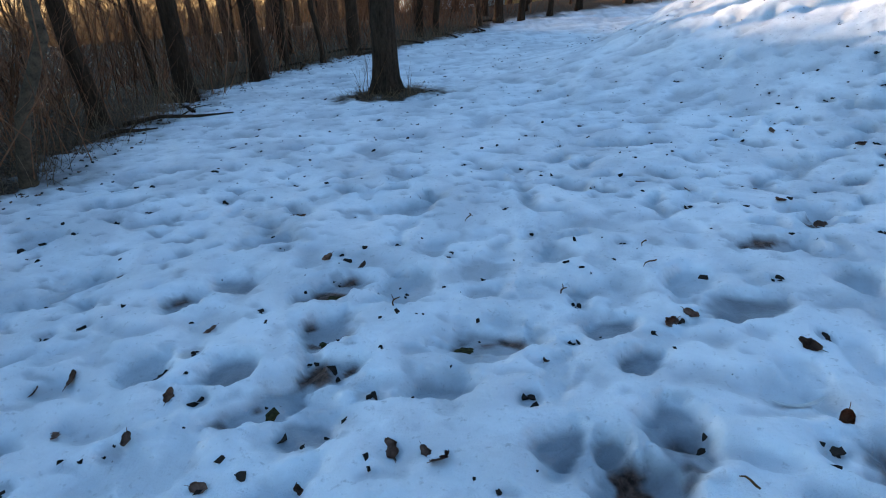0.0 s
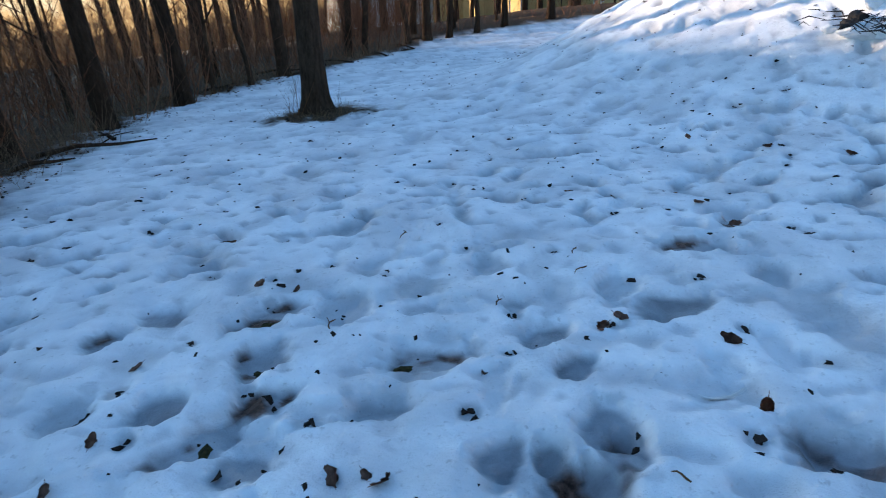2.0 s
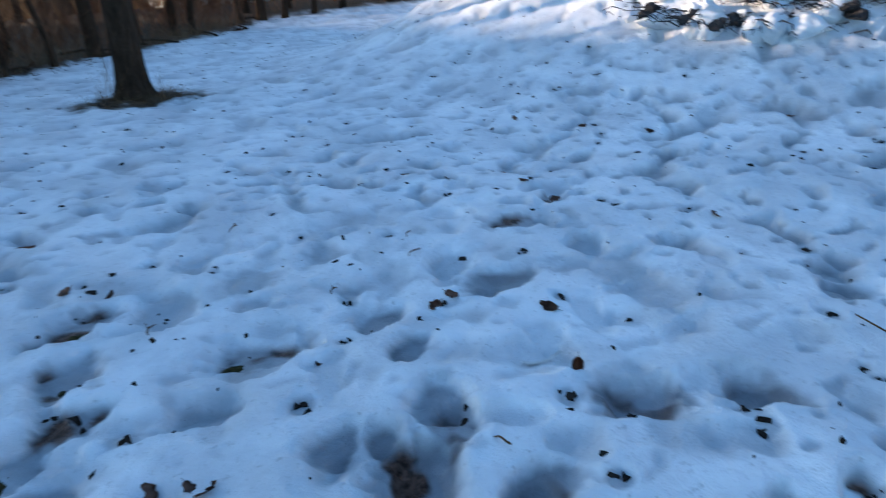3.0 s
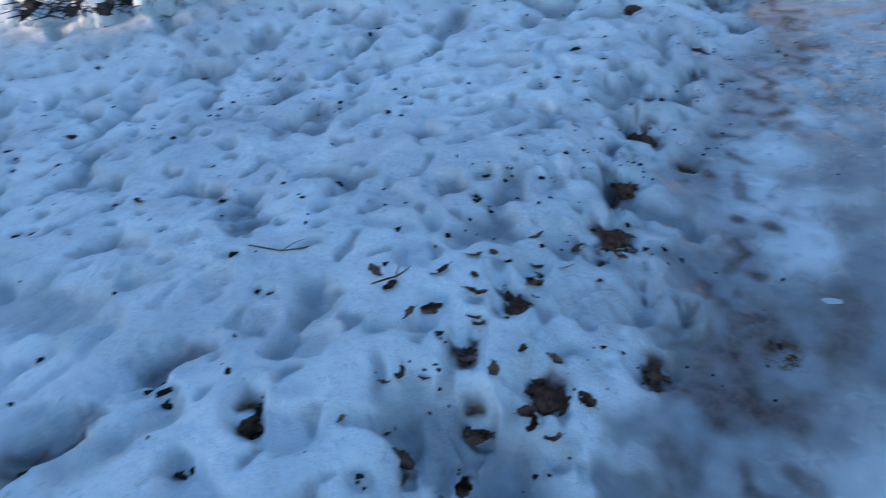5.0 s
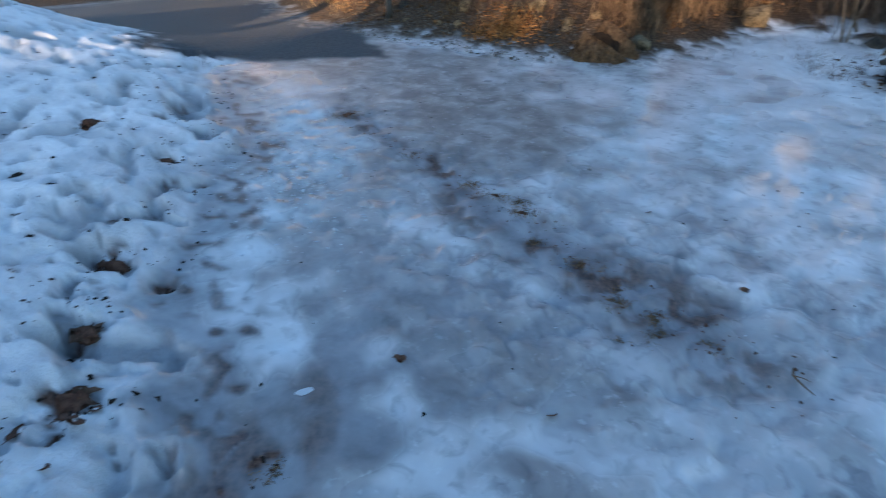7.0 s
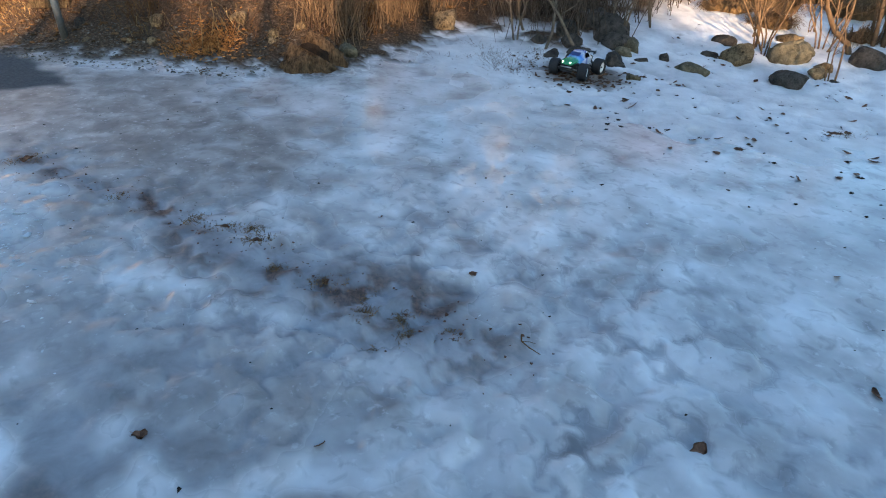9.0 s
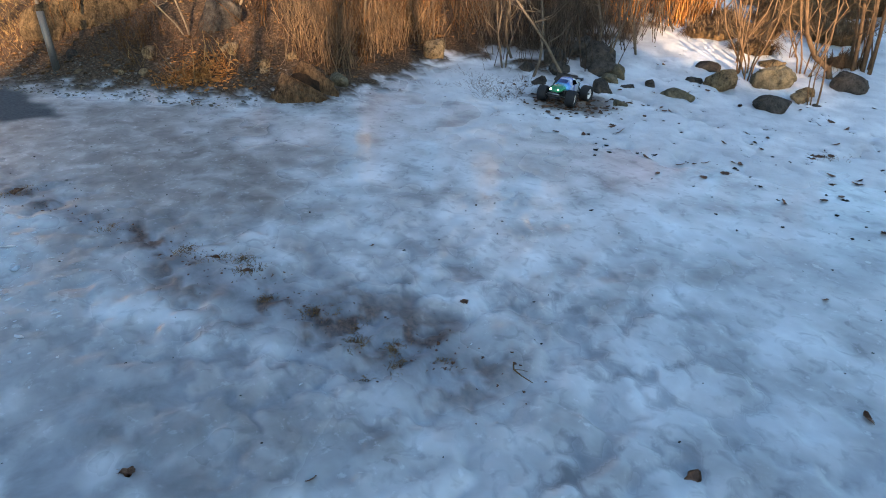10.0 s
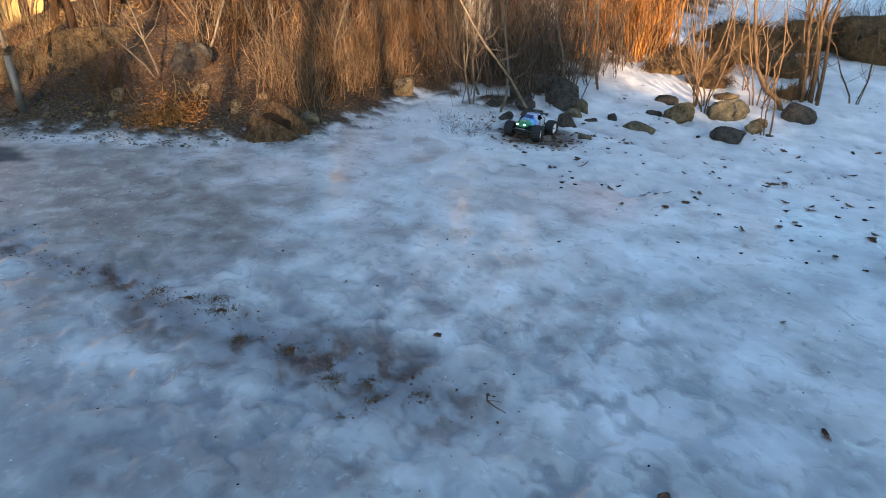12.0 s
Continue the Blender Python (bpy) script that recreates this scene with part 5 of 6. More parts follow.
for away, turn_, k in ((9.4, 106.0, 0), (9.8, 108.2, 0), (10.6, 109.6, 0), (9.6, 111.5, 0), (11.5, 104.9, 0), (10.2, 113.2, 0), (11.8, 112.0, 0), (9.3, 116.4, 0), (12.4, 107.3, 0), (10.8, 117.9, 0), (18.0, 101.4, 1), (13.0, 115.0, 1), (12.0, 119.5, 0)):
    px, py = 0.75 + away * math.sin(radians(turn_)), -0.76 + away * math.cos(radians(turn_))
    ob = copy_thing(bank_trees[k], pose(px, py, height(px, py) - 0.05, rng.normal(0, 6), rng.normal(0, 6), rng.uniform(0, 360)))
    tagged(ob, group="trees of the bank")

# pale trunks added, mostly out of view, to mirror bright streaks in the ice
for radius, tall, turn_, away in ((0.34, 14.0, 139.6, 13.5), (0.15, 11.0, 126.8, 13.0), (0.15, 11.5, 146.2, 14.0), (0.12, 10.5, 107.0, 14.5)):
    px, py = 0.75 + away * math.sin(radians(turn_)), -0.76 + away * math.cos(radians(turn_))
    ob = tree(int(turn_), tall, radius, BIRCH, "tall pale-barked bare tree above the trail", 0.45, 0.012, 12, 0.3)
    ob.matrix_basis = pose(px, py, height(px, py) - 0.05)
    tagged(ob, group="pale trees above the trail")

# the grey post by the road
root = new("road_post")
bm = bmesh.new()
bmesh.ops.create_cone(bm, segments=16, radius1=0.038, radius2=0.034, depth=0.62, cap_ends=True, matrix=Matrix.Translation((0, 0, 0.27)))
part("sleeve", bm, plain("weathered_grey_metal", (0.11, 0.115, 0.11), 0.55, 0.4, 0.25), root)
bm = bmesh.new()
bmesh.ops.create_cone(bm, segments=14, radius1=0.017, radius2=0.017, depth=2.2, cap_ends=True, matrix=Matrix.Translation((0, 0, 1.75)))
part("pole", bm, plain("grey_pole", (0.22, 0.20, 0.17), 0.6, 0.2, 0.25), root)
root.matrix_basis = pose(8.43, -2.32, height(8.43, -2.32), -2, 3, 0)
tagged(root, "weathered grey metal post standing beside the road", "post")

# the heap's dirt and gap shadows, built as dark twigs among ploughed snow blocks
SNOW_BLOCK = speckled("ploughed_snow", (0.60, 0.62, 0.64), (0.88, 0.89, 0.90), 5, 0.7, 0.8, 0.03, 0.1)


def brushwood(seed, size):
    """Half-buried twigs and dark lumps that put dirt and gap shade on the heap."""
    r = random.Random(seed)
    root = new("brushwood_heap")
    tangle = Batch()
    for i in range(90):
        bat = Batch() if i < 24 else tangle
        a = r.uniform(0, 2 * math.pi)
        c = Vector((r.gauss(0, 0.50), r.gauss(0, 0.44), r.uniform(-0.01, 0.07))) * size
        d = Vector((math.cos(a), math.sin(a), r.gauss(0.0, 0.14))) * r.uniform(0.04, 0.18) * size
        thin = 1.0 if i < 24 else 0.65
        bat.tube([c - d, c + Vector((r.gauss(0, 0.02), r.gauss(0, 0.02), 0.03)), c + d], [0.004 * thin, 0.008 * thin, 0.003 * thin], 5 if i < 24 else 3)
        if i < 24:
            bat.make("stick", DIRT_SHADE, root)
    tagged(tangle.make("twig_tangle", DIRT_SHADE, root), kind="stuff")
    for k in range(6):
        w = r.uniform(0.20, 0.40) * size
        bm = rock_mesh(seed + 17 * k, w, w * 0.7, 0.36 * w, 0.1)
        off = Vector((r.gauss(0, 0.38), r.gauss(0, 0.34), -0.01)) * size
        for vert in bm.verts:
            vert.co += Vector((noise.noise(vert.co * 12), noise.noise(vert.co * 12 + Vector((9, 0, 0))), noise.noise(vert.co * 12 + Vector((0, 9, 0))))) * 0.05 + off
        part("dirt", bm, DIRT_SHADE, root, "dark lump for soil and gap shade")
    return tagged(root, "dark twigs and lumps for dirt and shaded gaps in snow", "brushwood", "brushwood on the snow heap")


# dark colour for dirt and for the shade between the blocks
DIRT_SHADE = speckled("dirt_and_gap_shade", (0.012, 0.011, 0.011), (0.085, 0.078, 0.075), 18, 0.9, 1.0, 0.02, 0.3)
for k, (px, py, size) in enumerate(((4.02, 4.80, 0.8), (4.12, 4.42, 0.6), (4.35, 4.12, 0.6), (4.62, 4.05, 0.7), (4.85, 3.72, 0.8), (4.5, 4.6, 0.8), (5.25, 3.35, 0.7), (5.1, 3.9, 0.7))):
    heap = brushwood(311 + k, size)
    heap.matrix_basis = pose(px, py, height(px, py) - 0.02, 0, 0, 40 * k)
for k in range(34):
    t = rng.uniform(0, 1)
    px, py = 3.80 + 1.65 * t + rng.normal(0, 0.20), 5.05 - 1.85 * t + rng.normal(0, 0.20)
    w = rng.uniform(0.16, 0.42)
    ob = part("snow_block", rock_mesh(820 + k, w, w * 0.8, w * rng.uniform(0.4, 0.65), 0.3), SNOW_BLOCK)
    ob.matrix_basis = pose(px, py, height(px, py) - 0.02, rng.normal(0, 10), rng.normal(0, 10), 50 * k)
    tagged(ob, "rounded block of ploughed snow on the snow heap", "snow block", "snow blocks on the heap")

# flattened dry grass in the snow beside the trail
gx, gy = rng.normal(5.20, 0.30, 44), rng.normal(-5.85, 0.26, 44)
v, f = bushes(gx, gy, 16, 0.10, 0.25, 1.4, 0.0045, 1)
tagged(link("flattened_grass", v, f, LITTER_WARM), "flattened reddish dry grass lying in the snow", "grass", kind="stuff")


# ---- leaves, clumps and crumbs ----
def leaf_mesh(seed, size):
    """A dry curled leaf with a stalk, lying near its own ground."""
    r = random.Random(seed)
    bm = bmesh.new()
    rows, cols = 12, 5
    lobes = r.uniform(9, 17)
    curl, fold = r.uniform(0.15, 0.5), r.uniform(0.1, 0.5)
    grid = []
    for i in range(rows):
        t = i / (rows - 1)
        w = size * 0.30 * math.sin(math.pi * min(0.97, 0.06 + t * 0.92)) ** 0.7 * (1 + 0.10 * r.uniform(-1, 1) + 0.15 * math.sin(t * lobes + r.uniform(-0.4, 0.4)))
        line = []
        for j in range(cols):
            s = j / (cols - 1) * 2 - 1
            z = size * (curl * (t - 0.5) ** 2 + fold * 0.35 * s * s * 0.5) + size * 0.02 * r.uniform(-1, 1)
            line.append(bm.verts.new((s * w, (t - 0.5) * size, z)))
        grid.append(line)
    for i in range(rows - 1):
        for j in range(cols - 1):
            bm.faces.new((grid[i][j], grid[i][j + 1], grid[i + 1][j + 1], grid[i + 1][j]))
    bmesh.ops.solidify(bm, geom=list(bm.faces), thickness=0.0012)
    bmesh.ops.create_cone(bm, segments=5, radius1=0.0012, radius2=0.0008, depth=size * 0.3, cap_ends=True, matrix=Matrix.Translation((0, -size * 0.62, size * curl * 0.3)) @ Matrix.Rotation(radians(80), 4, "X"))
    return bm


LEAF_TAN = speckled("tan_leaf", (0.10, 0.052, 0.034), (0.32, 0.185, 0.125), 35, 0.8, 0.4, 0.004, 0.6)
leaf_meshes = []
for k in range(12):
    ob = part("leaf", leaf_mesh(k, 0.06), LEAF if k < 6 else LEAF_TAN)
    leaf_meshes.append(ob.data)
    bpy.data.objects.remove(ob)


def lay_leaf(px, py, size=1.0, group="dead leaves", first=0):
    ob = new("leaf", leaf_meshes[first + int(rng.integers(0, 6))])
    ob.matrix_basis = pose(px, py, height(px, py) + 0.004, rng.normal(0, 14), rng.normal(0, 14), rng.uniform(0, 360)) @ Matrix.Scale(min(size, 1.25), 4)
    return tagged(ob, "curled brown dead leaf lying on the snow", "leaf", group)


LEAVES_YARD = [(-0.98, 3.27, 1.5), (0.67, 1.96, 1.2), (0.76, 2.00, 1.1), (1.07, 1.78, 1.8), (0.97, 1.42, 1.6), (-0.31, 1.39, 1.2), (-0.17, 1.33, 1.7), (-0.21, 1.36, 0.8), (-0.54, 1.28, 1.1), (-0.81, 1.28, 0.9), (-1.09, 1.46, 0.9), (-1.34, 1.51, 0.9), (-1.05, 1.66, 0.9), (-1.06, 2.06, 0.9), (-1.44, 1.78, 1.5), (-1.54, 1.72, 0.9), (-0.71, 2.65, 1.0), (-0.53, 2.56, 0.9), (0.19, 1.79, 0.6), (1.67, 2.76, 1.9), (2.16, 4.21, 2.0), (2.46, 3.73, 2.1), (1.63, 3.05, 1.7), (1.62, 3.28, 1.3), (1.02, 3.51, 1.3), (1.28, 3.39, 1.1), (1.32, 0.69, 2.1), (2.24, 2.18, 1.9), (3.62, 3.02, 2.2), (2.79, 3.39, 2.0)]
LEAVES_ICE = [(1.32, -2.42, 2.2), (1.00, -3.18, 1.4), (1.37, -3.95, 1.1), (3.27, -2.59, 1.1), (2.54, -1.06, 1.3), (2.53, -2.57, 1.1), (2.15, -1.48, 1.4), (2.54, -1.06, 1.1), (2.51, -5.58, 2.2), (2.18, -7.31, 3.4), (2.78, -4.88, 1.3)]
for k, (px, py, s) in enumerate(LEAVES_YARD):
    lay_leaf(px, py, s, "dead leaves", 6 if k % 4 == 0 else 0)
for px, py, s in LEAVES_ICE:
    tagged(lay_leaf(px, py, 0.75 * s, "leaves on the ice", 6), "dead tan leaf frozen onto the grey ice")

# brown leaves strewn thickly over the edge of the snow
for k in range(40):
    cx, cy = ((1.80, 0.30), (2.20, 0.22), (1.78, 0.05), (1.62, 0.18), (2.02, 0.26), (1.95, 0.48), (1.45, 0.45), (2.35, 0.02))[k % 8]
    px, py = cx + rng.normal(0, 0.11), cy + rng.normal(0, 0.09)
    ob = lay_leaf(px, py, rng.uniform(0.6, 1.25), "leaves at the edge of the snow", 6 if k % 4 == 0 else 0)
    tagged(ob, "curled dark brown leaf on the melting edge of the snow")


def crumbs(name, xs, ys, lo, hi, mat, label, lift=0.0, flat=0.6):
    """Many small angular bits strewn over the ground."""
    n = len(xs)
    s = rng.uniform(lo, hi, n) * rng.uniform(0.6, 1.4, n)
    z = heights(xs, ys) + s * 0.15 + lift
    cube = np.array([(-1, -1, -1), (1, -1, -1), (1, 1, -1), (-1, 1, -1), (-0.7, -0.6, 1), (0.6, -0.7, 1), (0.7, 0.6, 1), (-0.6, 0.7, 1)], float) * 0.5
    quads = np.array([(0, 3, 2, 1), (4, 5, 6, 7), (0, 1, 5, 4), (1, 2, 6, 5), (2, 3, 7, 6), (3, 0, 4, 7)])
    a = rng.uniform(0, 2 * np.pi, n)
    long = rng.uniform(0.8, 2.2, n)
    p = cube[None] * np.stack([s * long, s, s * flat], -1)[:, None]
    p = p + rng.normal(0, 0.27, p.shape) * s[:, None, None] * np.array([1.0, 1.0, 0.5])
    x = p[..., 0] * np.cos(a)[:, None] - p[..., 1] * np.sin(a)[:, None] + xs[:, None]
    y = p[..., 0] * np.sin(a)[:, None] + p[..., 1] * np.cos(a)[:, None] + ys[:, None]
    v = np.stack([x, y, p[..., 2] + z[:, None]], -1).reshape(-1, 3)
    f = (quads[None] + (np.arange(n) * 8)[:, None, None]).reshape(-1, 4)
    return tagged(link(name, v, f, mat, False), label, "debris", kind="stuff")


# crumbs of bark and leaf on the snow of the yard, thicker in drifts
n = 7000
xs, ys = rng.uniform(-3.2, 8.5, n), rng.uniform(0.0, 13, n)
ok = (rng.uniform(0, 1, n) < 0.16 + 0.6 * sstep(0.15, 0.6, wave(xs * 1.1, ys * 1.1, 51))) & (ys > edge_line(xs)) & (xs > wood_edge(ys)) & (np.hypot(xs - 0.2, ys) > 0.9)
xs, ys = xs[ok], ys[ok]
crumbs("bark_crumbs", xs, ys, 0.004, 0.016, DEBRIS, "dark crumbs of bark and leaf strewn over the snow")
n = 3000
ys = rng.uniform(2.0, 17.0, n)
xs = wood_edge(ys) + rng.normal(-0.35, 0.28, n)
crumbs("wood_litter", xs, ys, 0.007, 0.022, LITTER, "brown leaf litter spilling from the wood onto the snow", 0.002, 0.4)
# along the edge of the snow
n = 800
xs = rng.uniform(1.0, 7.0, n)
ys = edge_line(xs) + rng.normal(0.22, 0.22, n)
ok = wave(xs * 2.5, ys * 2.5, 52) > 0.0
crumbs("edge_litter", xs[ok], ys[ok], 0.004, 0.011, DEBRIS, "leaf litter and dirt along the edge of the snow")
# southern slope
n = 420
xs, ys = rng.uniform(-1.5, 5.5, n), rng.uniform(-11, -4.6, n)
ok = wave(xs * 1.3, ys * 1.3, 53) > -0.05
crumbs("slope_litter", xs[ok], ys[ok], 0.004, 0.015, DEBRIS, "bits of bark and leaf on the snow of the slope", 0.0, 0.35)
sunk = np.array(SUNK)
xs, ys = np.concatenate([sunk[:, 0] + rng.normal(0, 0.3, len(sunk)) * sunk[:, 2] for _ in range(3)]), np.concatenate([sunk[:, 1] + rng.normal(0, 0.3, len(sunk)) * sunk[:, 2] for _ in range(3)])
crumbs("sunken_bits", xs, ys, 0.007, 0.018, DEBRIS, "dark bits of leaf and bark sunk into small holes in the snow", 0.0, 0.45)
for _ in range(75):
    px, py = rng.uniform(0.4, 4.6), -5.0 - 3.2 * rng.uniform(0, 1) ** 1.3
    ob = lay_leaf(px, py, rng.uniform(0.9, 1.25), "leaves on the snowy slope", 0)
    tagged(ob, "curled dark leaf scattered on the snowy slope")
n = 190
xs, ys = rng.uniform(0.6, 6.2, n), rng.uniform(-5.5, -0.7, n)
crumbs("ice_litter", xs, ys, 0.004, 0.009, DEBRIS, "small dark bits frozen into the ice")
n = 240
xs = rng.uniform(1.9, 5.2, n)
ys = -1.29 - 0.30 * (5.26 - xs) + rng.normal(0, 0.13, n)
crumbs("mud_crumbs", xs, ys, 0.003, 0.008, SOILC, "mud crumbs along the seam in the ice")
n = 6000
xs, ys = rng.uniform(5.7, 12, n), rng.uniform(-9, -1.9, n)
ok = (bank_depth(xs, ys) > -0.15)
crumbs("bank_litter", xs[ok], ys[ok], 0.008, 0.032, LITTER_WARM, "brown leaf litter on the bank", 0.004, 0.5)
xs, ys = rng.normal(7.14, 0.19, 700), rng.normal(-3.37, 0.16, 700)
crumbs("bracken_leaves", xs, ys, 0.009, 0.024, BRACKEN_AND_SUNLIT, "curled orange bracken leaves heaped at the foot of the bank", 0.012, 0.4)
n = 3600
xs, ys = rng.uniform(6.2, 9.5, n), rng.uniform(-4.2, -1.7, n)
bdv = bank_depth(xs, ys)
ok = (bdv > -0.7) & (bdv < 0.35 - 0.12 * np.maximum(0, 7.2 - xs))
crumbs("stony_verge", xs[ok], ys[ok], 0.004, 0.017, GRAVEL, "dark gravel and stones along the verge")


def clump(px, py, w, label, grassy=False, group="leaf clumps"):
    """A clot of leaves and soil, or a tuft of grass, breaking through."""
    root = new("grass_clump" if grassy else "leaf_clump")
    fat = 0.55 if grassy else 1.0
    bm = rock_mesh(int(400 + px * 31 + py * 57), w * fat, w * 0.7 * fat, w * (0.12 if grassy else 0.36), 0.1)
    for vert in bm.verts:
        q = vert.co * (6 / w * 0.12)
        vert.co += Vector((noise.noise(q * 9), noise.noise(q * 9 + Vector((5, 0, 0))), noise.noise(q * 9 + Vector((0, 5, 0))))) * w * 0.10
    part("clod", bm, SOILC, root)
    bat = Batch()
    if grassy:
        for _ in range(110):
            a, l = rng.uniform(0, 2 * np.pi), rng.uniform(0.010, 0.036)
            c = Vector((rng.normal(0, w * 0.35), rng.normal(0, w * 0.28), w * 0.04))
            d = Vector((math.cos(a) * l * 0.8, math.sin(a) * l * 0.8, l * rng.uniform(0.1, 0.6)))
            bat.tube([c, c + d * 0.5 + Vector((0, 0, 0.008)), c + d], [0.0016, 0.0013, 0.0005], 3)
        tagged(bat.make("tuft", TUFT, root), kind="stuff")
    else:
        for _ in range(70):
            a, l = rng.uniform(0, 2 * np.pi), rng.uniform(0.012, 0.034)
            c = Vector((rng.normal(0, w * 0.24), rng.normal(0, w * 0.17), w * 0.12 + rng.uniform(0, 0.01)))
            u = Vector((math.cos(a), math.sin(a), rng.normal(0, 0.5))).normalized() * l
            q = Vector((-math.sin(a), math.cos(a), rng.normal(0, 0.5))).normalized() * l * 0.55
            bat.quad(c - u, c - q, c + u, c + q)
        tagged(bat.make("leaf_clot", LITTER, root, "", False), kind="stuff")
    root.matrix_basis = pose(px, py, height(px, py) - (0.012 if grassy else 0.03), 0, 0, rng.uniform(0, 180))
    return tagged(root, label, "grass clump" if grassy else "leaf clump", group)


for px, py, w in CLUMPS:
    clump(px, py, w, "clot of brown leaves and soil in thawing snow")
for px, py, w in ((3.85, -1.80, 0.12), (3.58, -1.98, 0.10), (3.2, -1.92, 0.10), (2.75, -2.1, 0.09), (2.62, -2.0, 0.08), (2.38, -2.05, 0.10), (2.42, -1.9, 0.08), (3.69, -1.87, 0.17), (3.45, -1.93, 0.16), (2.93, -2.02, 0.15), (4.37, -1.58, 0.10), (5.26, -1.29, 0.22), (2.3, -2.2, 0.10), (2.5, -2.12, 0.09), (2.2, -0.58, 0.10)):
    clump(px, py, w, "tuft of withered grass and mud breaking through the ice", True, "grass clumps in the ice")
clump(2.14, -6.38, 0.28, "tuft of withered grass with leaves in the snow", True, "grass clumps in the snow")

# moss showing in the hollows
for px, py, w in ((-0.08, 1.91, 0.09), (-0.55, 2.40, 0.06), (-0.59, 1.95, 0.08), (-0.63, 2.29, 0.11), (-0.70, 1.60, 0.09), (-1.24, 2.31, 0.09)):
    bm = rock_mesh(int(500 + px * 31 + py * 57), w, w * 0.6, w * 0.25, 0.1)
    for vert in bm.verts:
        vert.co += vert.co.normalized() * 0.008 * noise.noise(vert.co * 60)
    ob = part("moss_patch", bm, MOSS)
    ob.matrix_basis = pose(px, py, height(px, py) - 0.010, 0, 0, rng.uniform(0, 180))
    tagged(ob, "patch of olive moss and soil bared in a melted hollow", "moss", "moss patches")

# twigs
TWIGS = [(0.73, 2.39, 0.09, -135), (0.33, 2.22, 0.05, 58), (0.77, 2.60, 0.07, -113), (-0.02, 3.05, 0.10, -99), (-0.35, 2.18, 0.07, 77), (2.05, -2.40, 0.19, 154), (6.49, -3.00, 0.21, -44), (1.92, 0.60, 0.15, -27), (1.99, 1.10, 0.29, -68), (0.59, 1.20, 0.05, 141), (6.46, -2.99, 0.29, -33)]
for px, py, ln, turn in TWIGS:
    bat = Batch()
    pts = [Vector((ln * (t - 0.5), 0.12 * ln * math.sin(t * 5 + px), 0.004 + 0.01 * math.sin(t * 3))) for t in (0, 0.25, 0.5, 0.75, 1)]
    bat.tube(pts, [0.003, 0.0035, 0.0032, 0.0028, 0.0015], 5)
    bat.tube([pts[2], pts[2] + Vector((ln * 0.14, ln * 0.12, 0.01)), pts[2] + Vector((ln * 0.25, ln * 0.2, 0.012))], [0.0022, 0.0018, 0.001], 4)
    ob = bat.make("twig", TWIG_DARK)
    ob.matrix_basis = pose(px, py, height(px, py) + 0.004, 0, 0, turn)
    tagged(ob, "short dark twig lying on snow and ice", "twig", "twigs")

# a strip of white plastic
bm = bmesh.new()
rows = []
for i in range(15):
    t = i / 14
    a = radians(200 + 95 * t)
    wdt = 0.016 * (0.35 + math.sin(math.pi * (0.15 + 0.8 * (1 - t)))) 
    c = Vector((0.10 * math.cos(a), 0.075 * math.sin(a), 0.006 + 0.02 * t * t))
    o = Vector((math.cos(a), math.sin(a), 0.5)) * wdt
    rows.append((bm.verts.new(c - o * 0.5), bm.verts.new(c + o * 0.5)))
for a, b in zip(rows, rows[1:]):
    bm.faces.new((a[0], b[0], b[1], a[1]))
bmesh.ops.solidify(bm, geom=list(bm.faces), thickness=0.002)
strip = part("plastic_strip", bm, plain("white_plastic", (0.80, 0.81, 0.80), 0.4))
strip.matrix_basis = pose(0.91, 1.58, height(0.91, 1.53) + 0.004, 0, 0, 12)
tagged(strip, "curved strip of white plastic lying on the snow", "strip")

# chips of white ice
FLAKE = speckled("white_ice_crust", (0.38, 0.42, 0.46), (0.58, 0.62, 0.66), 30, 0.45, 0.3, 0.004, 0.3, island=True)
CHIP = plain("white_ice_chip", (0.50, 0.54, 0.58), 0.3)
for px, py, s in ((4.18, -1.08, 0.09), (3.55, -0.97, 0.07), (3.63, -1.12, 0.05), (4.45, -1.10, 0.08), (2.48, -0.71, 0.09), (2.57, -1.70, 0.025), (2.30, -2.38, 0.02), (3.9, -1.0, 0.06), (4.3, -0.9, 0.07), (3.46, -0.86, 0.04), (4.7, -1.0, 0.07), (2.27, -3.7, 0.04), (3.3, -1.05, 0.04), (4.05, -0.85, 0.06), (5.0, -0.95, 0.07)):
    ob = part("ice_chip", rock_mesh(int(700 + px * 77 + py * 13), s, s * 0.45, s * 0.12, 0.9), CHIP, None, "", False)
    ob.matrix_basis = pose(px, py, height(px, py) + 0.001, rng.normal(0, 6), rng.normal(0, 6), rng.uniform(0, 180))
    tagged(ob, "flat chip of white ice on the grey ice", "ice chip", "ice chips")

xs, ys = rng.normal(4.35, 0.42, 420), rng.normal(-0.86, 0.20, 420)
tagged(crumbs("ice_flakes", xs, ys, 0.004, 0.012, FLAKE, "thin white flakes of broken ice crust", 0.0, 0.16), category="ice flakes")

# brown litter where the model truck stands
xs, ys = rng.normal(4.45, 0.24, 420), rng.normal(-6.02, 0.20, 420)
crumbs("nest_litter", xs, ys, 0.010, 0.028, LITTER, "brown leaf litter under the model truck", 0.002, 0.4)


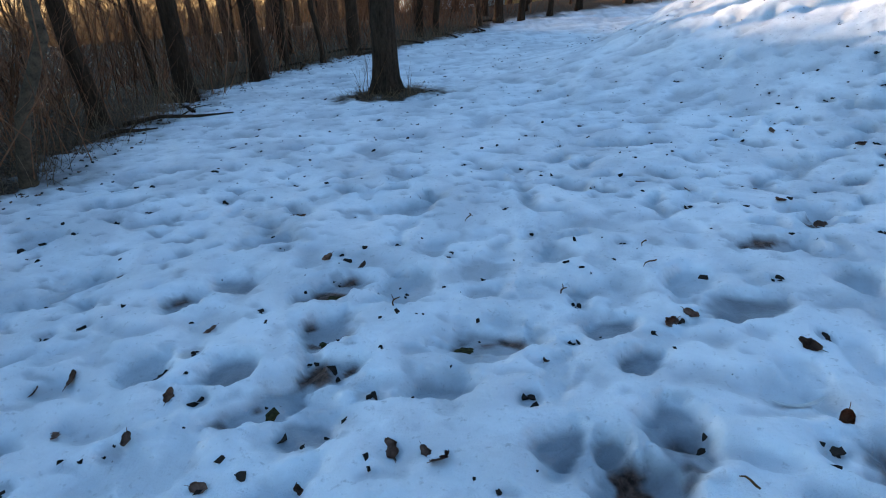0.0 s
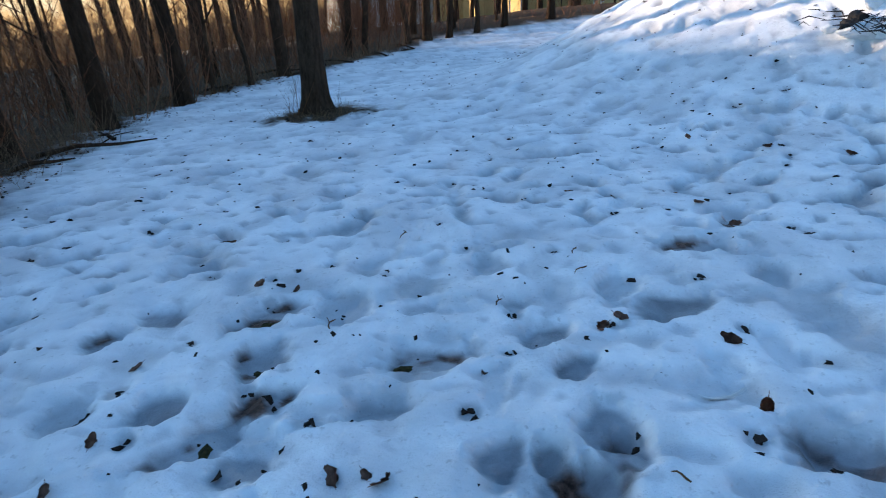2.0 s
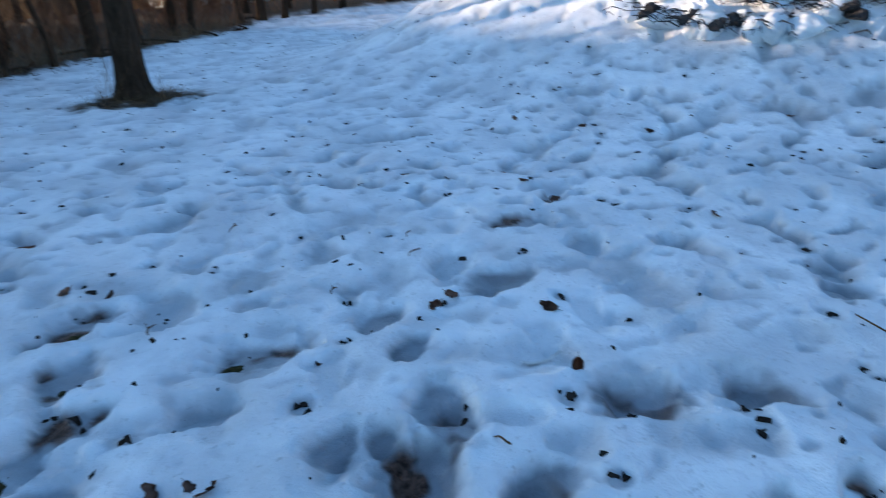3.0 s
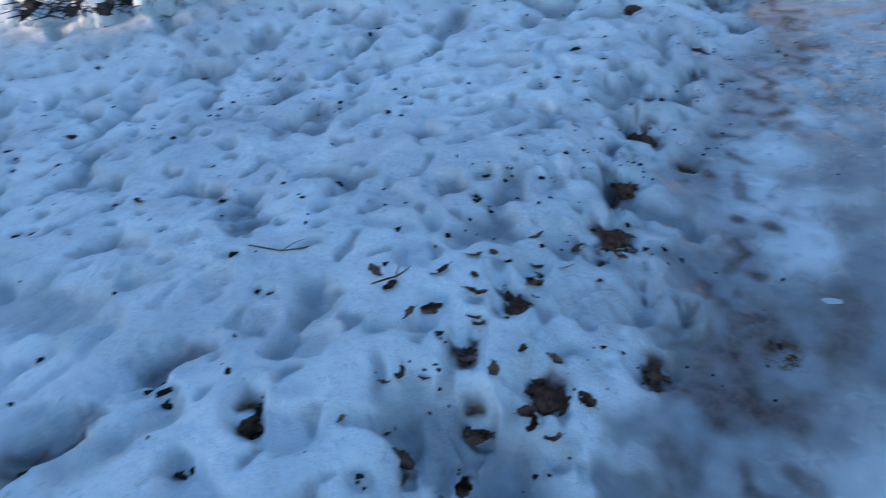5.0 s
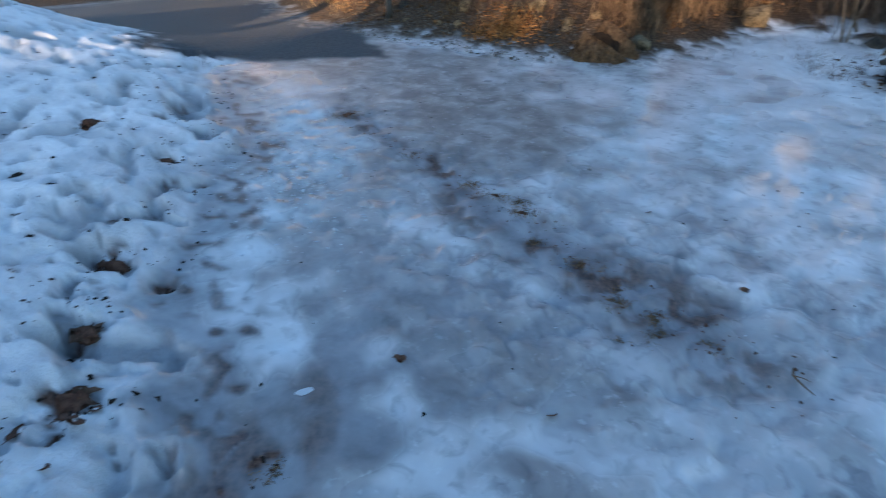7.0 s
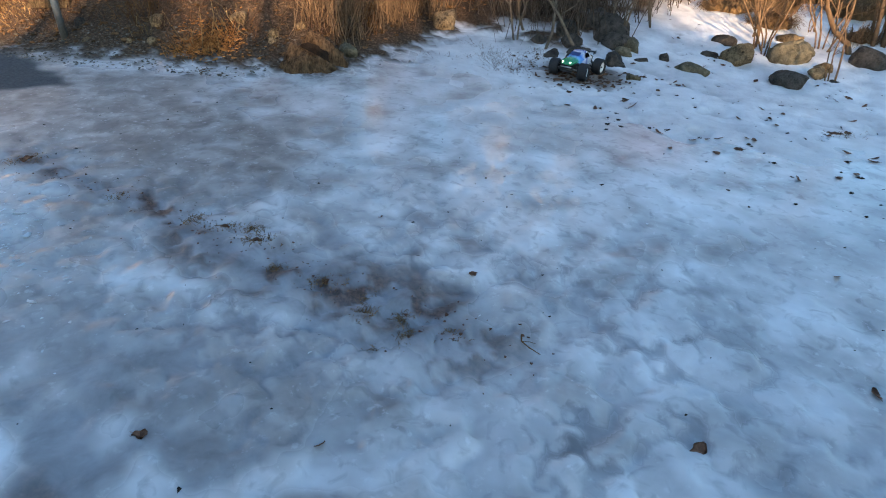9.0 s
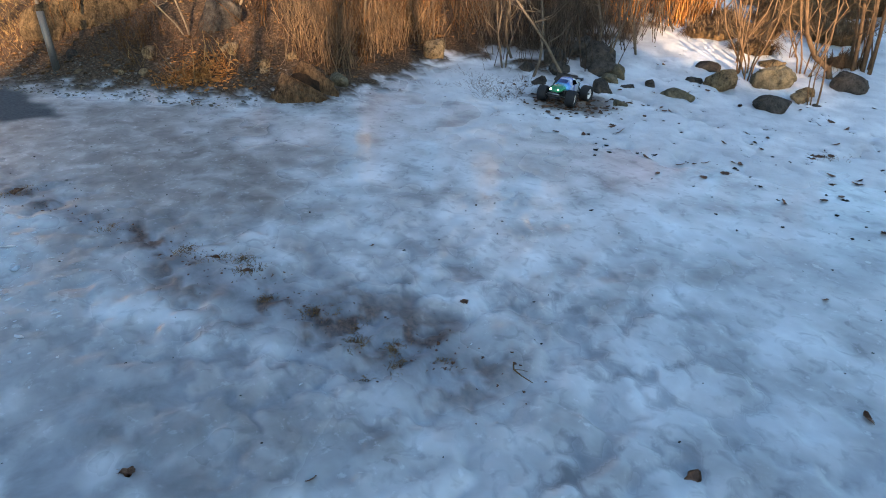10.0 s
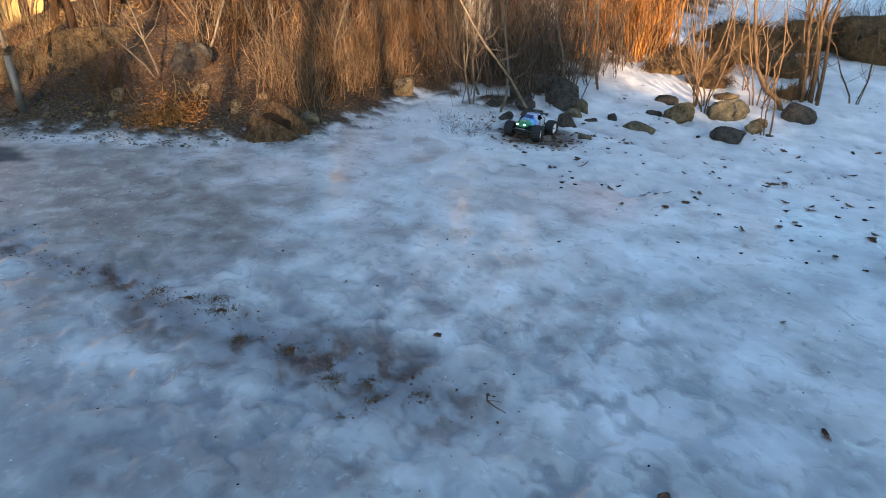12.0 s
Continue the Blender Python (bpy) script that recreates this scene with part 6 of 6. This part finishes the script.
# ---- the model truck ----
def truck_paint():
    m, n, l, b = material("truck_paint")
    co = place(n)
    sep = n.new("ShaderNodeSeparateXYZ")
    l.new(co, sep.inputs[0])
    wob = tex_noise(n, l, 28, 3, 0.6, co, 1.5)
    pos = maths(n, l, "ADD", maths(n, l, "MULTIPLY", sep.outputs[1], 2.1), 0.47)
    pos = maths(n, l, "ADD", pos, maths(n, l, "MULTIPLY", maths(n, l, "SUBTRACT", wob, 0.5), 0.30))
    col = ramp(n, l, pos, (0.06, (0.03, 0.16, 0.06)), (0.17, (0.05, 0.22, 0.08)), (0.21, (0.62, 0.66, 0.66)), (0.38, (0.55, 0.60, 0.66)), (0.44, (0.05, 0.08, 0.34)), (0.55, (0.45, 0.54, 0.68)), (0.62, (0.06, 0.20, 0.62)), (0.72, (0.12, 0.45, 0.80)), (0.80, (0.02, 0.26, 0.13)), (0.95, (0.02, 0.22, 0.08)))
    l.new(col, b.inputs["Base Color"])
    b.inputs["Roughness"].default_value = 0.16
    b.inputs["Coat Weight"].default_value = 0.6
    return m


RUBBER = speckled("black_rubber", (0.006, 0.006, 0.007), (0.020, 0.020, 0.021), 60, 0.75, 0.3, 0.002, 0.05)
BLACK = plain("black_plastic", (0.016, 0.016, 0.018), 0.45)
WHITE = plain("white_nylon", (0.78, 0.77, 0.74), 0.4)
STEEL = plain("steel", (0.45, 0.45, 0.46), 0.3, 0.9)
SMOKE = plain("smoked_window", (0.015, 0.016, 0.02), 0.08)
TAIL = plain("red_lens", (0.45, 0.02, 0.015), 0.2)


def lamp_material():
    m, n, l, b = material("lit_lamp")
    b.inputs["Base Color"].default_value = (0.9, 0.9, 0.85, 1)
    b.inputs["Emission Color"].default_value = (0.9, 1.0, 0.92, 1)
    b.inputs["Emission Strength"].default_value = 2.0
    return m


def lathe(profile, segments, lug=0.0, axis_x=True):
    """A ring about the x axis from (x, r) pairs; lug: depth of the tread blocks on the outermost rows."""
    bm = bmesh.new()
    rings = []
    top = max(r for _, r in profile)
    for s in range(segments):
        a = 2 * math.pi * s / segments
        ring = []
        for x, r in profile:
            k = r
            if lug and r > top * 0.93:
                k -= lug * ((s + (1 if x > 0 else 0)) % 2)
            ring.append(bm.verts.new((x, k * math.cos(a), k * math.sin(a))))
        rings.append(ring)
    for s in range(segments):
        a, b2 = rings[s], rings[(s + 1) % segments]
        for i in range(len(profile) - 1):
            bm.faces.new((a[i], a[i + 1], b2[i + 1], b2[i]))
    bmesh.ops.recalc_face_normals(bm, faces=bm.faces)
    return bm


def rod(a, b, r, sides=8):
    bm = bmesh.new()
    a, b = Vector(a), Vector(b)
    d = b - a
    m = Matrix.Translation((a + b) / 2) @ d.to_track_quat("Z", "Y").to_matrix().to_4x4()
    bmesh.ops.create_cone(bm, segments=sides, radius1=r, radius2=r, depth=d.length, cap_ends=True, matrix=m)
    return bm


def bevelled(x0, x1, y0, y1, z0, z1, w=0.004):
    bm = bmesh.new()
    box(bm, x0, x1, y0, y1, z0, z1)
    bmesh.ops.bevel(bm, geom=list(bm.edges), offset=w, segments=2, affect="EDGES")
    return bm


def truck_shell():
    """Lofted body: y along, half widths and heights of seven points across, open over the wheels."""
    keys = [(-0.205, 0.060, 0.052, 0.150, 0.172), (-0.175, 0.074, 0.062, 0.148, 0.188), (-0.135, 0.082, 0.064, 0.142, 0.196), (-0.100, 0.088, 0.060, 0.122, 0.222),
            (-0.055, 0.092, 0.056, 0.100, 0.243), (0.000, 0.094, 0.056, 0.094, 0.246), (0.045, 0.092, 0.060, 0.096, 0.226), (0.080, 0.086, 0.066, 0.112, 0.203),
            (0.125, 0.076, 0.062, 0.146, 0.196), (0.175, 0.072, 0.058, 0.150, 0.190), (0.215, 0.068, 0.052, 0.140, 0.178), (0.240, 0.056, 0.042, 0.136, 0.158)]
    bm = bmesh.new()
    rings = []
    for y, wl_, wt, zb, zt in keys:
        zs = zb + (zt - zb) * 0.55
        pts = [(-wl_, zb), (-wl_ * 1.03, zs), (-wt, zt - 0.006), (-wt * 0.5, zt), (0, zt + 0.003), (wt * 0.5, zt), (wt, zt - 0.006), (wl_ * 1.03, zs), (wl_, zb)]
        rings.append([bm.verts.new((x, y, z)) for x, z in pts])
    for a, b in zip(rings, rings[1:]):
        for i in range(len(a) - 1):
            bm.faces.new((a[i], b[i], b[i + 1], a[i + 1]))
    bm.faces.new(rings[0])
    bm.faces.new(rings[-1][::-1])
    bmesh.ops.subdivide_edges(bm, edges=list(bm.edges), cuts=2, use_grid_fill=True, smooth=0.35)
    bmesh.ops.recalc_face_normals(bm, faces=bm.faces)
    return bm


def build_truck():
    root = new("model_truck")
    R, TRACK, BASE = 0.0825, 0.160, 0.1675
    shell = part("body_shell", truck_shell(), truck_paint(), root, "glossy shell painted green, blue, white and purple")
    for s in (-1, 1):
        bm = bmesh.new()
        q = [bm.verts.new(p) for p in ((s * 0.0935, -0.062, 0.188), (s * 0.0935, 0.030, 0.184), (s * 0.074, 0.012, 0.226), (s * 0.074, -0.045, 0.230))]
        bm.faces.new(q if s > 0 else q[::-1])
        bmesh.ops.solidify(bm, geom=list(bm.faces), thickness=0.004)
        part("side_window", bm, SMOKE, shell)
        bm = bmesh.new()
        bmesh.ops.create_uvsphere(bm, u_segments=12, v_segments=8, radius=0.011, matrix=Matrix.Translation((s * 0.040, 0.236, 0.160)) @ Matrix.Diagonal((1, 0.6, 0.8, 1)))
        part("headlight", bm, lamp_material() if s < 0 else bpy.data.materials["lit_lamp"], root, "glowing white headlight")
        bm = bmesh.new()
        bmesh.ops.create_uvsphere(bm, u_segments=10, v_segments=6, radius=0.007, matrix=Matrix.Translation((s * 0.045, -0.206, 0.158)))
        part("tail_light", bm, TAIL, root)
    bm = bmesh.new()
    q = [bm.verts.new(p) for p in ((-0.055, 0.093, 0.206), (0.055, 0.093, 0.206), (0.050, 0.048, 0.233), (-0.050, 0.048, 0.233))]
    bm.faces.new(q)
    bmesh.ops.solidify(bm, geom=list(bm.faces), thickness=0.004)
    part("windscreen", bm, plain("blue_windscreen", (0.05, 0.10, 0.30), 0.1), shell)
    part("chassis", bevelled(-0.045, 0.045, -0.20, 0.205, 0.072, 0.100), BLACK, root)
    part("side_guard", bevelled(-0.078, 0.078, -0.095, 0.085, 0.078, 0.094), BLACK, root)
    part("front_bumper", bevelled(-0.075, 0.075, 0.205, 0.238, 0.078, 0.104, 0.008), BLACK, root)
    part("bumper_bar", rod((-0.06, 0.240, 0.116), (0.06, 0.240, 0.116), 0.006), STEEL, root, "bright metal bar")
    part("wing", bevelled(-0.072, 0.072, -0.235, -0.180, 0.206, 0.213, 0.003), BLACK, root, "black rear wing")
    for s in (-1, 1):
        part("wing_plate", bevelled(s * 0.073 - 0.002, s * 0.073 + 0.002, -0.238, -0.178, 0.188, 0.220, 0.001), BLACK, root)
        part("wheelie_arm", rod((s * 0.02, -0.19, 0.085), (s * 0.024, -0.275, 0.052), 0.005), BLACK, root)
        bm = bmesh.new()
        bmesh.ops.create_cone(bm, segments=14, radius1=0.014, radius2=0.014, depth=0.016, cap_ends=True, matrix=Matrix.Translation((s * 0.030, -0.278, 0.050)) @ Matrix.Rotation(radians(90), 4, "Y"))
        part("wheelie_roller", bm, BLACK, root)
    rim_p = [(-0.030, 0.046), (-0.030, 0.052), (0.0, 0.050), (0.028, 0.053), (0.034, 0.050), (0.030, 0.046), (0.024, 0.040), (0.022, 0.012), (0.026, 0.010), (0.026, 0.0005)]
    tyre_p = [(-0.036, 0.050), (-0.046, 0.058), (-0.047, 0.070), (-0.040, 0.079), (-0.022, R), (-0.004, R), (0.004, R), (0.022, R), (0.040, 0.079), (0.047, 0.070), (0.046, 0.058), (0.036, 0.050), (0.0, 0.047), (-0.036, 0.050)]
    rim_me = tyre_me = nut_me = None
    for fy in (-BASE, BASE):
        for s in (-1, 1):
            turn = 14 if fy > 0 else 0
            if rim_me is None:
                wheel = part("wheel", lathe(rim_p, 28), WHITE, root, "white dished wheel")
                tyre = part("tyre", lathe(tyre_p, 44, 0.0045), RUBBER, wheel, "chunky black tyre")
                bm = bmesh.new()
                bmesh.ops.create_cone(bm, segments=6, radius1=0.009, radius2=0.009, depth=0.012, cap_ends=True, matrix=Matrix.Translation((0.030, 0, 0)) @ Matrix.Rotation(radians(90), 4, "Y"))
                nut = part("wheel_nut", bm, BLACK, wheel)
                rim_me, tyre_me, nut_me = wheel.data, tyre.data, nut.data
            else:
                wheel = add_ob("wheel", rim_me, root, "white dished wheel")
                add_ob("tyre", tyre_me, wheel, "chunky black tyre")
                add_ob("wheel_nut", nut_me, wheel)
            wheel.matrix_basis = pose(s * TRACK, fy, R, 0, 0, (0 if s > 0 else 180) + turn)
            part("suspension_arm", rod((s * 0.035, fy - 0.012, 0.078), (s * (TRACK - 0.035), fy, R - 0.012), 0.007), BLACK, root)
            part("axle", rod((s * 0.03, fy, 0.088), (s * (TRACK - 0.02), fy, R), 0.005), STEEL, root)
            part("shock_absorber", rod((s * 0.055, fy * 0.93, 0.155), (s * 0.105, fy, 0.080), 0.009), BLACK, root)
    return tagged(root, "radio-controlled monster truck with white wheels standing on litter", "model truck")


truck = build_truck()
TX, TY, TURN = 4.45, -6.00, 8.0
tc, ts_ = math.cos(radians(TURN)), math.sin(radians(TURN))


def wheel_ground(a, b):
    return height(TX + a * tc - b * ts_, TY + a * ts_ + b * tc)


zf, zr = (wheel_ground(-0.16, 0.168) + wheel_ground(0.16, 0.168)) / 2, (wheel_ground(-0.16, -0.168) + wheel_ground(0.16, -0.168)) / 2
zl, zg = (wheel_ground(-0.16, 0.168) + wheel_ground(-0.16, -0.168)) / 2, (wheel_ground(0.16, 0.168) + wheel_ground(0.16, -0.168)) / 2
truck.matrix_basis = pose(TX, TY, (zf + zr) / 2 - 0.004, 0, 0, TURN) @ pose(0, 0, 0, math.degrees(math.atan2(zf - zr, 0.335)), -math.degrees(math.atan2(zg - zl, 0.32)), 0)
